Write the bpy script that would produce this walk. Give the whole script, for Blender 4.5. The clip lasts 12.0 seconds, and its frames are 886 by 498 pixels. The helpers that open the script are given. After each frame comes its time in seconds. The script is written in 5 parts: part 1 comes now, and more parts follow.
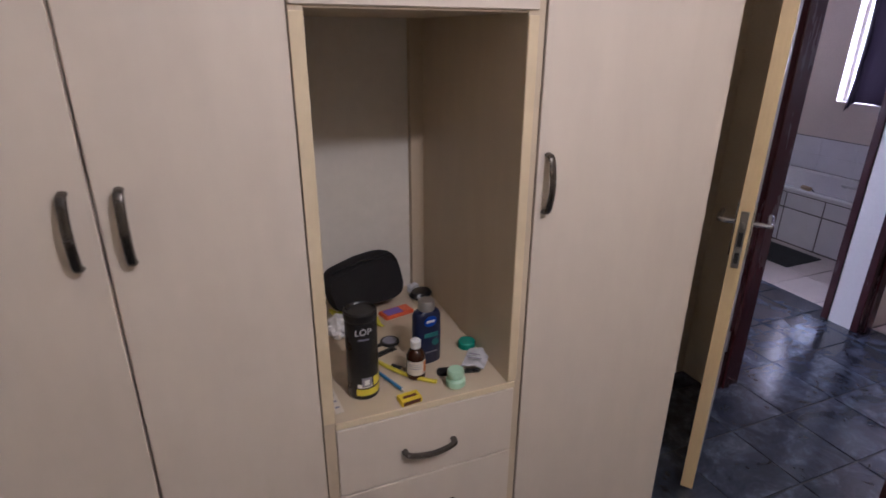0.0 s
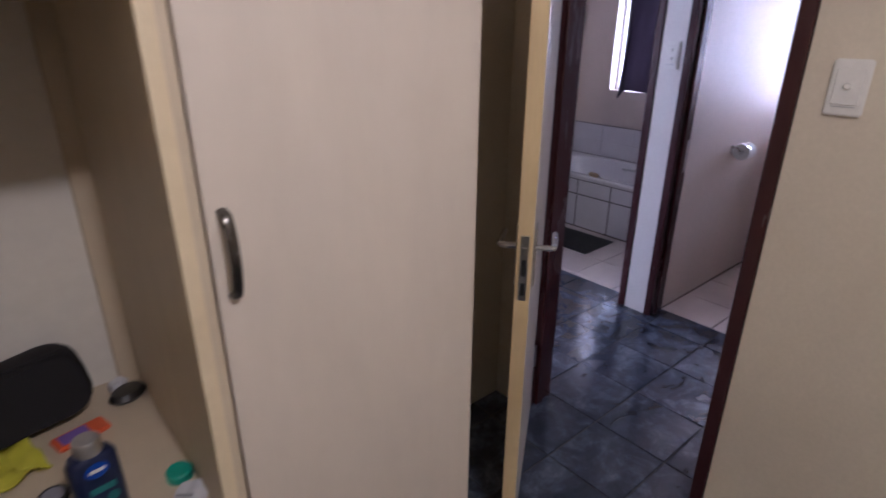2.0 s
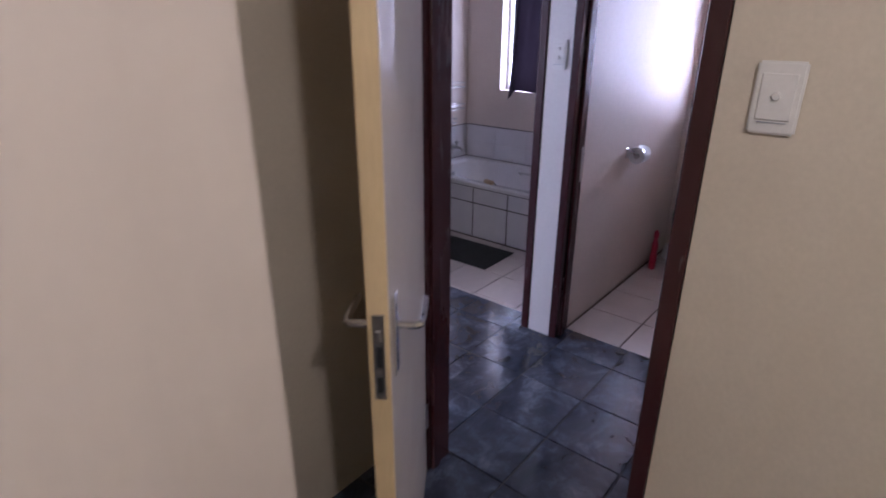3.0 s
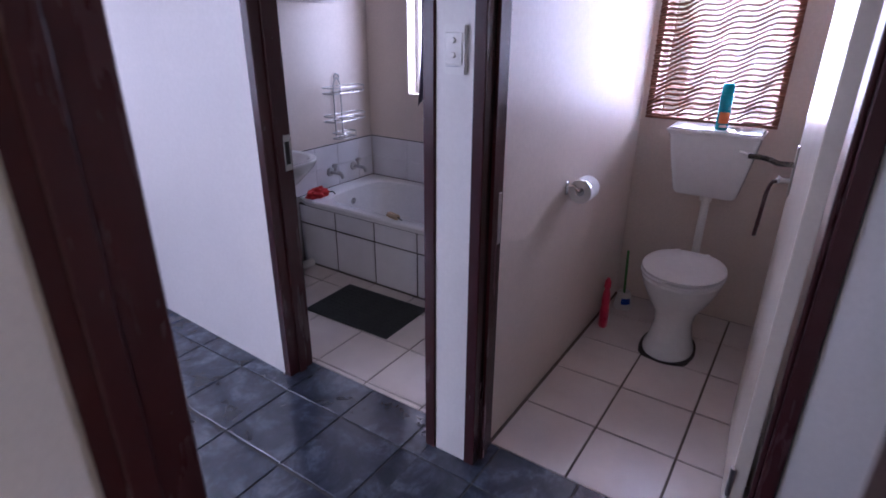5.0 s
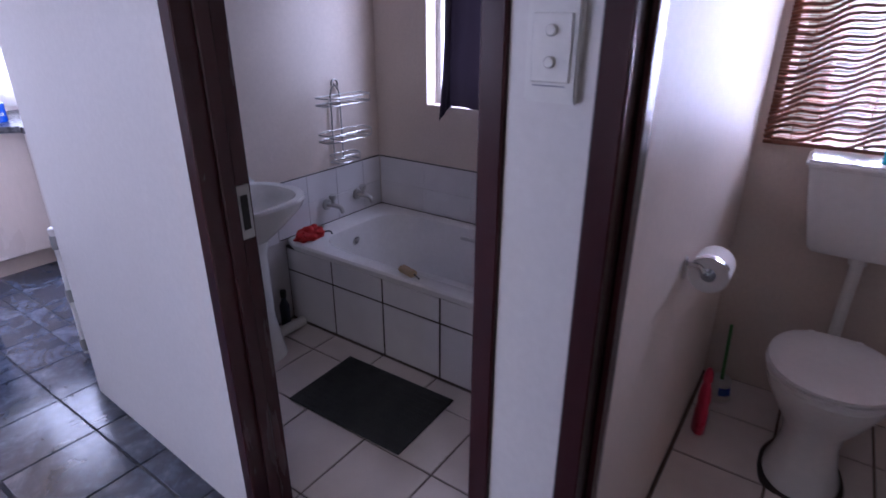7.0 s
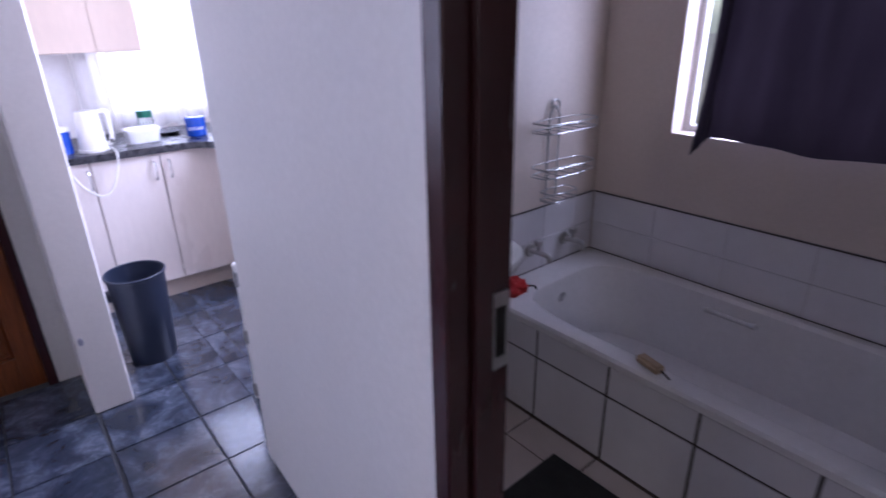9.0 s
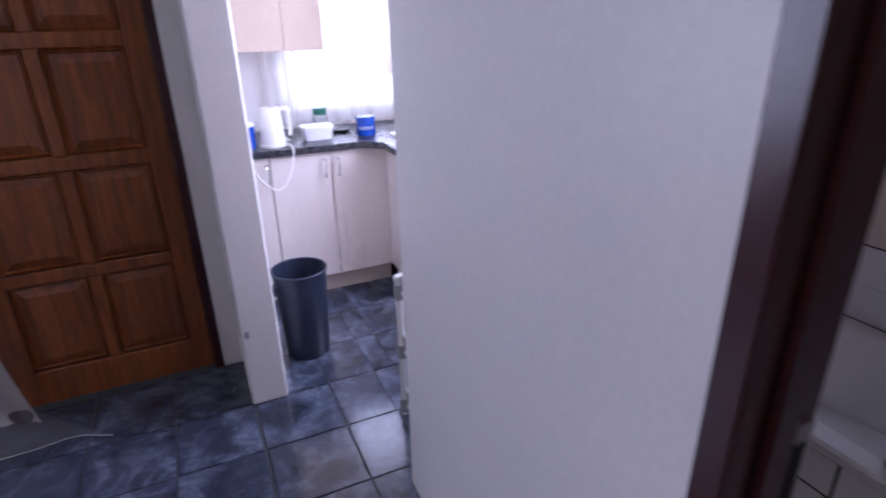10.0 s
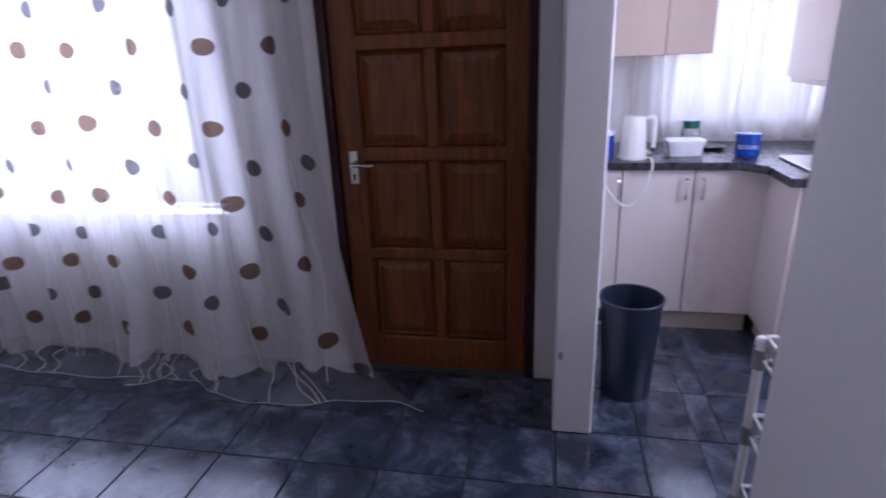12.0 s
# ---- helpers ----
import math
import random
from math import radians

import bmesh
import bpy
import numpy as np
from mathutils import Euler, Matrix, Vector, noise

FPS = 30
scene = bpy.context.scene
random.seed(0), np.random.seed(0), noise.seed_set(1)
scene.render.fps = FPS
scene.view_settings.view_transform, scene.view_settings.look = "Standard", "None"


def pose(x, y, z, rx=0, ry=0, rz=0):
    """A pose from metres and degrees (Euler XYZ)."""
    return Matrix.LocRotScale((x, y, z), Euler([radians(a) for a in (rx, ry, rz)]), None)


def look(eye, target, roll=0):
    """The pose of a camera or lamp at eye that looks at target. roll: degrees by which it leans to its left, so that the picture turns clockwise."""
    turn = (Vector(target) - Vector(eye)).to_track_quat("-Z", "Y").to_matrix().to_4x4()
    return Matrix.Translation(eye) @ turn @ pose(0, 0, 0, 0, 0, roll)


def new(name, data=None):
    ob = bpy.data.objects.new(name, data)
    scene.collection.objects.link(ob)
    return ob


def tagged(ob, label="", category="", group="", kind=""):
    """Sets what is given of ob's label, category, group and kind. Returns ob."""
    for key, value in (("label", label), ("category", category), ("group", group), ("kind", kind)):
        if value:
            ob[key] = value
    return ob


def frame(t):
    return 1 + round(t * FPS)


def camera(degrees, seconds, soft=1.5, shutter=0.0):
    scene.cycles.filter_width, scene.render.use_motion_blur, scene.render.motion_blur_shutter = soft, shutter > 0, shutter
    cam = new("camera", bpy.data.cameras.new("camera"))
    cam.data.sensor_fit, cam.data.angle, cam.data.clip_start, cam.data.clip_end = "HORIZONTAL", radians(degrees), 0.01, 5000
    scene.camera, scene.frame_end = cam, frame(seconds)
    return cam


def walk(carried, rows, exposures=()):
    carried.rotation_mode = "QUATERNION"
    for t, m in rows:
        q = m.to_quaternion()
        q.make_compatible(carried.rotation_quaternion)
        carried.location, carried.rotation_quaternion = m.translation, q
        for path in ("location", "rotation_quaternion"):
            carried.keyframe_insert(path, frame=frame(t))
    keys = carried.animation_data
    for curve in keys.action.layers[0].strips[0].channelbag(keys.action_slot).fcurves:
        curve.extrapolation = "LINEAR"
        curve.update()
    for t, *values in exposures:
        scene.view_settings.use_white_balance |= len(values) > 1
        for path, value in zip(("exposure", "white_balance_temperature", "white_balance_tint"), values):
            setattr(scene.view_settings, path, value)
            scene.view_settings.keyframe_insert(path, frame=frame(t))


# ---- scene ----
# camera and walk
cam = camera(77.43, 12.0, 1.7, 0.5)
ROWS = [
    (0, -0.053, 0.020, 1.543, -21.99, -21.44, -0.44),
    (0.5, 0.005, 0.088, 1.546, -23.89, -21.73, -0.48),
    (1, 0.096, 0.122, 1.540, -27.39, -21.90, -0.58),
    (1.5, 0.244, 0.189, 1.538, -33.61, -21.90, -0.49),
    (2, 0.369, 0.278, 1.539, -40.25, -21.91, -0.32),
    (2.5, 0.544, 0.381, 1.534, -45.82, -21.87, -0.09),
    (3, 0.772, 0.488, 1.532, -50.23, -22.03, -0.18),
    (3.5, 1.045, 0.607, 1.494, -53.49, -22.08, 0.11),
    (5.5, 1.927, 0.981, 1.491, -56.09, -22.68, -0.37),
    (6, 2.082, 1.110, 1.472, -56.02, -22.74, -0.29),
    (6.5, 2.250, 1.283, 1.449, -55.87, -22.72, -0.33),
    (8.5, 2.646, 1.872, 1.483, -45.61, -22.95, 1.17),
    (9, 2.643, 2.054, 1.462, -39.68, -22.40, 1.07),
    (9.5, 2.636, 2.192, 1.455, -32.76, -22.30, 1.13),
    (10, 2.648, 2.319, 1.482, -24.88, -22.44, 1.03),
    (10.5, 2.667, 2.427, 1.458, -15.04, -21.75, 1.26),
    (11, 2.679, 2.490, 1.427, -6.39, -20.98, 1.83),
    (11.5, 2.680, 2.541, 1.402, 2.34, -20.03, 2.11),
    (12, 2.663, 2.569, 1.397, 10.53, -19.53, 2.22),
]
walk(cam, [(t, pose(x, y, z, 90 + pitch, roll, yaw)) for t, x, y, z, yaw, pitch, roll in ROWS],
     [(0.0, 0.75, 5350, 15), (1.2, 0.7, 5350, 15), (2.0, 0.64, 5350, 15), (2.6, 0.48, 5350, 15), (3.5, 0.82, 5350, 15), (5.5, 0.5, 5350, 15), (6.5, 0.25, 5350, 15),
      (8.5, 0.2, 5400, 15), (9.3, 0.0, 5450, 15), (10.0, -0.1, 5500, 15), (12.0, -0.88, 5500, 14)])

# ---- light ----
world = bpy.data.worlds.new("world")
scene.world = world
world.use_nodes = True
wn = world.node_tree.nodes
sky = wn.new("ShaderNodeTexSky")
sky.sky_type, sky.sun_disc = "NISHITA", False
sky.sun_elevation, sky.sun_rotation = radians(55), radians(200)
world.node_tree.links.new(sky.outputs[0], wn["Background"].inputs[0])
wn["Background"].inputs[1].default_value = 0.15

sun = new("sun", bpy.data.lights.new("sun", "SUN"))
sun.data.energy, sun.data.angle, sun.data.color = 3.0, radians(0.5), (1.0, 0.95, 0.88)
sun.matrix_world = look((-8, -22, 34), (2, 3, 0))


def window_light(name, eye, target, width, height, watts, color=(0.80, 0.78, 1.0)):
    """Sky light that enters through one window's opening."""
    data = bpy.data.lights.new(name, "AREA")
    data.shape, data.size, data.size_y, data.energy, data.color = "RECTANGLE", width, height, watts, color
    ob = new(name, data)
    ob.matrix_world = look(eye, target)
    return ob


window_light("lounge_window_light", (0.225, 4.90, 1.42), (0.225, 3.9, 1.42), 1.95, 1.30, 108)
window_light("kitchen_window_light", (3.66, 5.97, 1.525), (3.66, 5.0, 1.525), 0.80, 1.0, 24)
window_light("kitchen_side_window_light", (4.31, 4.35, 1.5), (3.3, 4.35, 1.3), 0.8, 0.98, 58)
window_light("bathroom_window_light", (4.895, 2.715, 1.49), (4.0, 2.715, 1.49), 0.91, 0.86, 31)
window_light("toilet_window_light", (4.895, 1.28, 1.49), (4.0, 1.24, 1.42), 0.4, 0.86, 66)

# ---- materials ----
MATS = {}


def material(name, build, rough=0.5, metal=0.0, spec=0.5):
    m = bpy.data.materials.new(name)
    m.use_nodes = True
    nt = m.node_tree
    b = nt.nodes["Principled BSDF"]
    b.inputs["Roughness"].default_value = rough
    b.inputs["Metallic"].default_value = metal
    b.inputs["Specular IOR Level"].default_value = spec
    build(nt, b)
    MATS[name] = m
    return m


def coords(nt, scale=(1, 1, 1), world_space=True):
    mp = nt.nodes.new("ShaderNodeMapping")
    mp.inputs["Scale"].default_value = scale
    if world_space:
        g = nt.nodes.new("ShaderNodeNewGeometry")
        nt.links.new(g.outputs["Position"], mp.inputs[0])
    else:
        g = nt.nodes.new("ShaderNodeTexCoord")
        nt.links.new(g.outputs["Object"], mp.inputs[0])
    return mp.outputs[0]


def noise_tex(nt, co, scale, detail=4, rough=0.6, distort=0.0):
    n = nt.nodes.new("ShaderNodeTexNoise")
    n.inputs["Scale"].default_value = scale
    n.inputs["Detail"].default_value = detail
    n.inputs["Roughness"].default_value = rough
    n.inputs["Distortion"].default_value = distort
    nt.links.new(co, n.inputs["Vector"])
    return n.outputs["Fac"]


def ramp(nt, fac, stops):
    r = nt.nodes.new("ShaderNodeValToRGB")
    while len(r.color_ramp.elements) < len(stops):
        r.color_ramp.elements.new(0.5)
    for e, (p, c) in zip(r.color_ramp.elements, stops):
        e.position = p
        e.color = (*c, 1) if len(c) == 3 else c
    nt.links.new(fac, r.inputs[0])
    return r.outputs[0]


def mix(nt, fac, a, b, kind="MIX"):
    m = nt.nodes.new("ShaderNodeMix")
    m.data_type, m.blend_type = "RGBA", kind
    for sock, val in ((0, fac), (6, a), (7, b)):
        if isinstance(val, (int, float)):
            m.inputs[sock].default_value = val
        elif isinstance(val, tuple):
            m.inputs[sock].default_value = (*val, 1)
        else:
            nt.links.new(val, m.inputs[sock])
    return m.outputs[2]


def bump(nt, b, height, strength=0.2, distance=0.002):
    n = nt.nodes.new("ShaderNodeBump")
    n.inputs["Strength"].default_value = strength
    n.inputs["Distance"].default_value = distance
    nt.links.new(height, n.inputs["Height"])
    nt.links.new(n.outputs[0], b.inputs["Normal"])


def mottled(name, c1, c2, scale=3.0, fine=60.0, rough=0.5, metal=0.0, spec=0.5, bmp=0.15, dist=0.001, stretch=(1, 1, 1), local=False, rough_var=0.1):
    """Two colours mixed by a broad and a fine noise, with slight relief and uneven gloss."""
    def build(nt, b):
        co = coords(nt, stretch, not local)
        big, small = noise_tex(nt, co, scale, 5), noise_tex(nt, co, fine, 3)
        base = ramp(nt, big, [(0.3, c1), (0.7, c2)])
        dark = tuple(x * 0.88 for x in c1)
        nt.links.new(mix(nt, ramp(nt, small, [(0.35, (0.35,) * 3), (0.75, (0, 0, 0))]), base, dark), b.inputs["Base Color"])
        rr = nt.nodes.new("ShaderNodeMapRange")
        rr.inputs[3].default_value, rr.inputs[4].default_value = max(0.02, rough - rough_var), min(1, rough + rough_var)
        nt.links.new(big, rr.inputs[0])
        nt.links.new(rr.outputs[0], b.inputs["Roughness"])
        if bmp:
            bump(nt, b, small, bmp, dist)
    return material(name, build, rough, metal, spec)


mottled("cream_wall", (0.67, 0.59, 0.46), (0.75, 0.67, 0.54), 1.5, 90, 0.55, bmp=0.25, dist=0.0015)
mottled("white_wall", (0.76, 0.73, 0.70), (0.82, 0.79, 0.76), 1.2, 60, 0.42, bmp=0.08, dist=0.0015)
mottled("toilet_wall", (0.62, 0.53, 0.46), (0.72, 0.62, 0.54), 1.4, 70, 0.48, bmp=0.3, dist=0.002)
mottled("ceiling_paint", (0.78, 0.77, 0.74), (0.82, 0.81, 0.78), 1.0, 50, 0.8)
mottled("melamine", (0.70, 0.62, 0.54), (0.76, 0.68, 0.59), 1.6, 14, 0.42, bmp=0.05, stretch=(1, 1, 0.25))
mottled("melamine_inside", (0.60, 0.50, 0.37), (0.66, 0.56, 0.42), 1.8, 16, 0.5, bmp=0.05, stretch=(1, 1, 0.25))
mottled("edge_band", (0.74, 0.62, 0.42), (0.80, 0.68, 0.48), 6, 40, 0.45)
mottled("board_back", (0.78, 0.74, 0.68), (0.82, 0.78, 0.72), 2, 30, 0.6)
mottled("handle_metal", (0.10, 0.09, 0.085), (0.18, 0.165, 0.15), 30, 200, 0.25, 0.9)
mottled("chrome", (0.62, 0.62, 0.63), (0.72, 0.72, 0.72), 20, 200, 0.16, 1.0, bmp=0)
mottled("steel", (0.45, 0.44, 0.43), (0.58, 0.57, 0.55), 25, 180, 0.34, 1.0)
mottled("dark_hole", (0.01, 0.01, 0.01), (0.02, 0.018, 0.016), 10, 60, 0.8)
mottled("mahogany_frame", (0.046, 0.014, 0.016), (0.056, 0.018, 0.019), 4, 60, 0.25, bmp=0.12, dist=0.001, stretch=(4, 4, 0.5))
mottled("door_paint", (0.70, 0.62, 0.52), (0.75, 0.68, 0.58), 1.2, 80, 0.24, bmp=0.1)
mottled("door_edge", (0.70, 0.53, 0.28), (0.78, 0.61, 0.35), 3, 60, 0.45, stretch=(3, 3, 0.5))
mottled("grout_dark", (0.028, 0.03, 0.036), (0.045, 0.047, 0.055), 8, 120, 0.75)
mottled("grout_light", (0.10, 0.075, 0.06), (0.17, 0.13, 0.11), 8, 120, 0.85)
mottled("grout_pale", (0.50, 0.47, 0.46), (0.58, 0.55, 0.54), 8, 120, 0.8)
mottled("grout_black", (0.04, 0.033, 0.03), (0.08, 0.065, 0.06), 8, 120, 0.85)
mottled("ceramic_white", (0.80, 0.80, 0.79), (0.84, 0.84, 0.83), 2, 40, 0.12, spec=0.6, bmp=0)
mottled("bath_enamel", (0.72, 0.70, 0.69), (0.78, 0.76, 0.75), 2, 40, 0.20, spec=0.5, bmp=0)
mottled("seat_plastic", (0.76, 0.75, 0.75), (0.80, 0.79, 0.79), 2, 30, 0.25, bmp=0)
mottled("pvc_white", (0.72, 0.70, 0.66), (0.78, 0.76, 0.72), 5, 60, 0.35, bmp=0)
mottled("switch_plastic", (0.80, 0.78, 0.74), (0.83, 0.81, 0.77), 5, 80, 0.3, bmp=0)
mottled("mat_rubber", (0.022, 0.024, 0.024), (0.045, 0.047, 0.045), 14, 160, 0.85, bmp=0.6, dist=0.003)
mottled("black_cloth", (0.006, 0.006, 0.008), (0.014, 0.013, 0.016), 12, 300, 0.9, bmp=0.4)
mottled("purple_cloth", (0.030, 0.022, 0.032), (0.056, 0.044, 0.058), 5, 250, 0.9, bmp=0.4, stretch=(1, 2, 0.4))
mottled("red_cloth", (0.35, 0.012, 0.014), (0.50, 0.03, 0.03), 20, 200, 0.9, bmp=0.5)
mottled("brick_soap", (0.34, 0.24, 0.15), (0.46, 0.34, 0.22), 20, 120, 0.8)
mottled("black_plastic", (0.010, 0.010, 0.011), (0.02, 0.02, 0.022), 10, 120, 0.3, bmp=0)
mottled("navy_plastic", (0.008, 0.014, 0.05), (0.014, 0.022, 0.075), 6, 80, 0.3, bmp=0)
mottled("bin_plastic", (0.016, 0.022, 0.042), (0.028, 0.036, 0.06), 4, 120, 0.42, bmp=0.1)
mottled("amber_glass", (0.030, 0.010, 0.005), (0.05, 0.018, 0.008), 6, 60, 0.08, bmp=0)
mottled("label_paper", (0.68, 0.62, 0.54), (0.76, 0.70, 0.62), 25, 90, 0.7)
mottled("print_orange", (0.62, 0.20, 0.06), (0.70, 0.28, 0.10), 25, 90, 0.6)
mottled("silver_cap", (0.50, 0.50, 0.52), (0.60, 0.60, 0.62), 20, 100, 0.3, 0.85, bmp=0)
mottled("print_white", (0.74, 0.74, 0.76), (0.80, 0.80, 0.82), 20, 80, 0.5, bmp=0)
mottled("print_grey", (0.25, 0.25, 0.32), (0.33, 0.33, 0.40), 20, 80, 0.5, bmp=0)
mottled("print_teal", (0.02, 0.14, 0.15), (0.03, 0.22, 0.22), 25, 80, 0.4, bmp=0)
mottled("teal_cap", (0.01, 0.30, 0.22), (0.02, 0.38, 0.28), 15, 90, 0.4, bmp=0)
mottled("mint_plastic", (0.42, 0.68, 0.50), (0.50, 0.74, 0.57), 10, 60, 0.3, bmp=0)
mottled("yellow_plastic", (0.72, 0.62, 0.04), (0.80, 0.70, 0.07), 15, 100, 0.45, bmp=0.1)
mottled("yellow_cloth", (0.52, 0.50, 0.03), (0.66, 0.62, 0.06), 20, 200, 0.8, bmp=0.4)
mottled("matchbox_yellow", (0.70, 0.52, 0.02), (0.80, 0.62, 0.03), 15, 100, 0.55)
mottled("matchbox_strike", (0.10, 0.03, 0.02), (0.14, 0.05, 0.03), 40, 300, 0.9)
mottled("orange_pack", (0.75, 0.12, 0.04), (0.85, 0.18, 0.06), 12, 80, 0.4, bmp=0.1)
mottled("purple_print", (0.20, 0.12, 0.50), (0.28, 0.18, 0.58), 12, 80, 0.4)
mottled("blue_pencil", (0.05, 0.22, 0.45), (0.08, 0.30, 0.55), 20, 90, 0.4, bmp=0)
mottled("foil_paper", (0.60, 0.60, 0.66), (0.74, 0.74, 0.78), 18, 70, 0.45, bmp=0.6, dist=0.003)
mottled("red_bottle", (0.52, 0.02, 0.06), (0.62, 0.035, 0.09), 12, 80, 0.3, bmp=0)
mottled("teal_can", (0.0, 0.27, 0.34), (0.01, 0.36, 0.44), 10, 60, 0.25, bmp=0)
mottled("paper_roll", (0.78, 0.77, 0.76), (0.84, 0.83, 0.82), 8, 160, 0.95, bmp=0.4)
mottled("green_handle", (0.05, 0.20, 0.05), (0.08, 0.27, 0.07), 10, 60, 0.4)
mottled("kitchen_board", (0.70, 0.63, 0.58), (0.76, 0.69, 0.64), 2, 40, 0.30, bmp=0.05, stretch=(1, 1, 0.3))
mottled("kitchen_upper", (0.58, 0.47, 0.37), (0.65, 0.53, 0.42), 2, 40, 0.40, bmp=0.05, stretch=(1, 1, 0.3))
mottled("plinth_board", (0.50, 0.43, 0.37), (0.58, 0.50, 0.43), 3, 40, 0.5)
mottled("worktop", (0.020, 0.021, 0.025), (0.05, 0.05, 0.058), 30, 300, 0.28, bmp=0.05)
mottled("blue_tin", (0.01, 0.05, 0.35), (0.015, 0.08, 0.45), 8, 60, 0.25, bmp=0)
mottled("tub_plastic", (0.72, 0.73, 0.74), (0.78, 0.78, 0.79), 8, 60, 0.35, bmp=0)
mottled("green_lid", (0.01, 0.12, 0.07), (0.02, 0.17, 0.10), 8, 60, 0.35, bmp=0)
mottled("rack_white", (0.74, 0.73, 0.71), (0.80, 0.79, 0.77), 6, 60, 0.35, bmp=0)
mottled("rack_grey", (0.20, 0.20, 0.20), (0.30, 0.30, 0.30), 6, 60, 0.45, bmp=0)
mottled("orange_plastic", (0.75, 0.14, 0.02), (0.82, 0.2, 0.03), 8, 60, 0.4, bmp=0)
mottled("blind_brown", (0.15, 0.055, 0.025), (0.24, 0.09, 0.045), 10, 90, 0.55, bmp=0.2)
mottled("burglar_bar", (0.55, 0.50, 0.47), (0.62, 0.57, 0.53), 10, 90, 0.5)
mottled("window_frame_paint", (0.55, 0.52, 0.50), (0.62, 0.59, 0.57), 10, 90, 0.45)
mottled("threshold_dirt", (0.12, 0.08, 0.06), (0.20, 0.15, 0.11), 20, 140, 0.9)
mottled("outside_ground", (0.20, 0.17, 0.13), (0.30, 0.26, 0.2), 0.6, 20, 0.95)
mottled("outside_wall", (0.58, 0.54, 0.48), (0.66, 0.62, 0.56), 0.8, 20, 0.9)


def build_slate(nt, b):
    info = nt.nodes.new("ShaderNodeObjectInfo")
    geo = nt.nodes.new("ShaderNodeNewGeometry")
    off = nt.nodes.new("ShaderNodeVectorMath")
    off.operation = "MULTIPLY_ADD"
    off.inputs[1].default_value = (17.0, 11.0, 5.0)
    nt.links.new(info.outputs["Random"], off.inputs[0])
    nt.links.new(geo.outputs["Position"], off.inputs[2])
    co = off.outputs[0]
    big, mid, small = noise_tex(nt, co, 5.5, 6, 0.64, 0.7), noise_tex(nt, co, 22.0, 5, 0.65, 0.8), noise_tex(nt, co, 120.0, 3)
    c = ramp(nt, big, [(0.36, (0.020, 0.026, 0.042)), (0.50, (0.050, 0.061, 0.092)), (0.64, (0.135, 0.155, 0.205))])
    c = mix(nt, ramp(nt, mid, [(0.42, (0.55,) * 3), (0.6, (0, 0, 0))]), c, (0.030, 0.035, 0.048))
    c = mix(nt, ramp(nt, small, [(0.6, (0, 0, 0)), (0.8, (0.35,) * 3)]), c, (0.12, 0.125, 0.14))
    nt.links.new(c, b.inputs["Base Color"])
    rr = nt.nodes.new("ShaderNodeMapRange")
    rr.inputs[3].default_value, rr.inputs[4].default_value = 0.05, 0.24
    nt.links.new(mid, rr.inputs[0])
    nt.links.new(rr.outputs[0], b.inputs["Roughness"])
    bump(nt, b, mix(nt, 0.4, big, mid), 0.35, 0.003)


material("slate_tile", build_slate, 0.2, spec=0.85)


def build_white_tile(c1, c2, rough):
    def build(nt, b):
        info = nt.nodes.new("ShaderNodeObjectInfo")
        co = coords(nt)
        n = noise_tex(nt, co, 5.0, 5, 0.6)
        c = ramp(nt, n, [(0.3, c1), (0.7, c2)])
        c = mix(nt, ramp(nt, info.outputs["Random"], [(0, (0, 0, 0)), (1, (0.25,) * 3)]), c, tuple(x * 0.86 for x in c1))
        nt.links.new(c, b.inputs["Base Color"])
        bump(nt, b, noise_tex(nt, co, 9.0, 2), 0.08, 0.002)
    return build


material("floor_tile_white", build_white_tile((0.66, 0.58, 0.54), (0.75, 0.67, 0.62), 0.2), 0.20)
material("wall_tile_white", build_white_tile((0.66, 0.64, 0.65), (0.74, 0.72, 0.73), 0.15), 0.16)


def build_pine(nt, b):
    co = coords(nt, (9, 9, 0.7))
    w = noise_tex(nt, co, 3.0, 6, 0.65, 1.2)
    fine = noise_tex(nt, coords(nt, (60, 60, 1.5)), 3.0, 3)
    c = ramp(nt, w, [(0.3, (0.11, 0.028, 0.007)), (0.52, (0.24, 0.068, 0.015)), (0.72, (0.36, 0.115, 0.028))])
    c = mix(nt, ramp(nt, fine, [(0.4, (0.4,) * 3), (0.65, (0, 0, 0))]), c, (0.10, 0.028, 0.008))
    nt.links.new(c, b.inputs["Base Color"])
    bump(nt, b, fine, 0.12, 0.001)


material("meranti_wood", build_pine, 0.34)


def build_sheer(alpha_min, alpha_max, tint):
    def build(nt, b):
        out = nt.nodes["Material Output"]
        tr, tl, df, ms, m2 = [nt.nodes.new("ShaderNode" + k) for k in ("BsdfTransparent", "BsdfTranslucent", "BsdfDiffuse", "MixShader", "MixShader")]
        tl.inputs[0].default_value = df.inputs[0].default_value = (*tint, 1)
        m2.inputs[0].default_value = 0.5
        nt.links.new(tl.outputs[0], m2.inputs[1])
        nt.links.new(df.outputs[0], m2.inputs[2])
        n = noise_tex(nt, coords(nt, (30, 30, 1)), 4.0, 3)
        mr = nt.nodes.new("ShaderNodeMapRange")
        mr.inputs[3].default_value, mr.inputs[4].default_value = alpha_min, alpha_max
        nt.links.new(n, mr.inputs[0])
        nt.links.new(mr.outputs[0], ms.inputs[0])
        nt.links.new(tr.outputs[0], ms.inputs[1])
        nt.links.new(m2.outputs[0], ms.inputs[2])
        nt.links.new(ms.outputs[0], out.inputs[0])
    return build


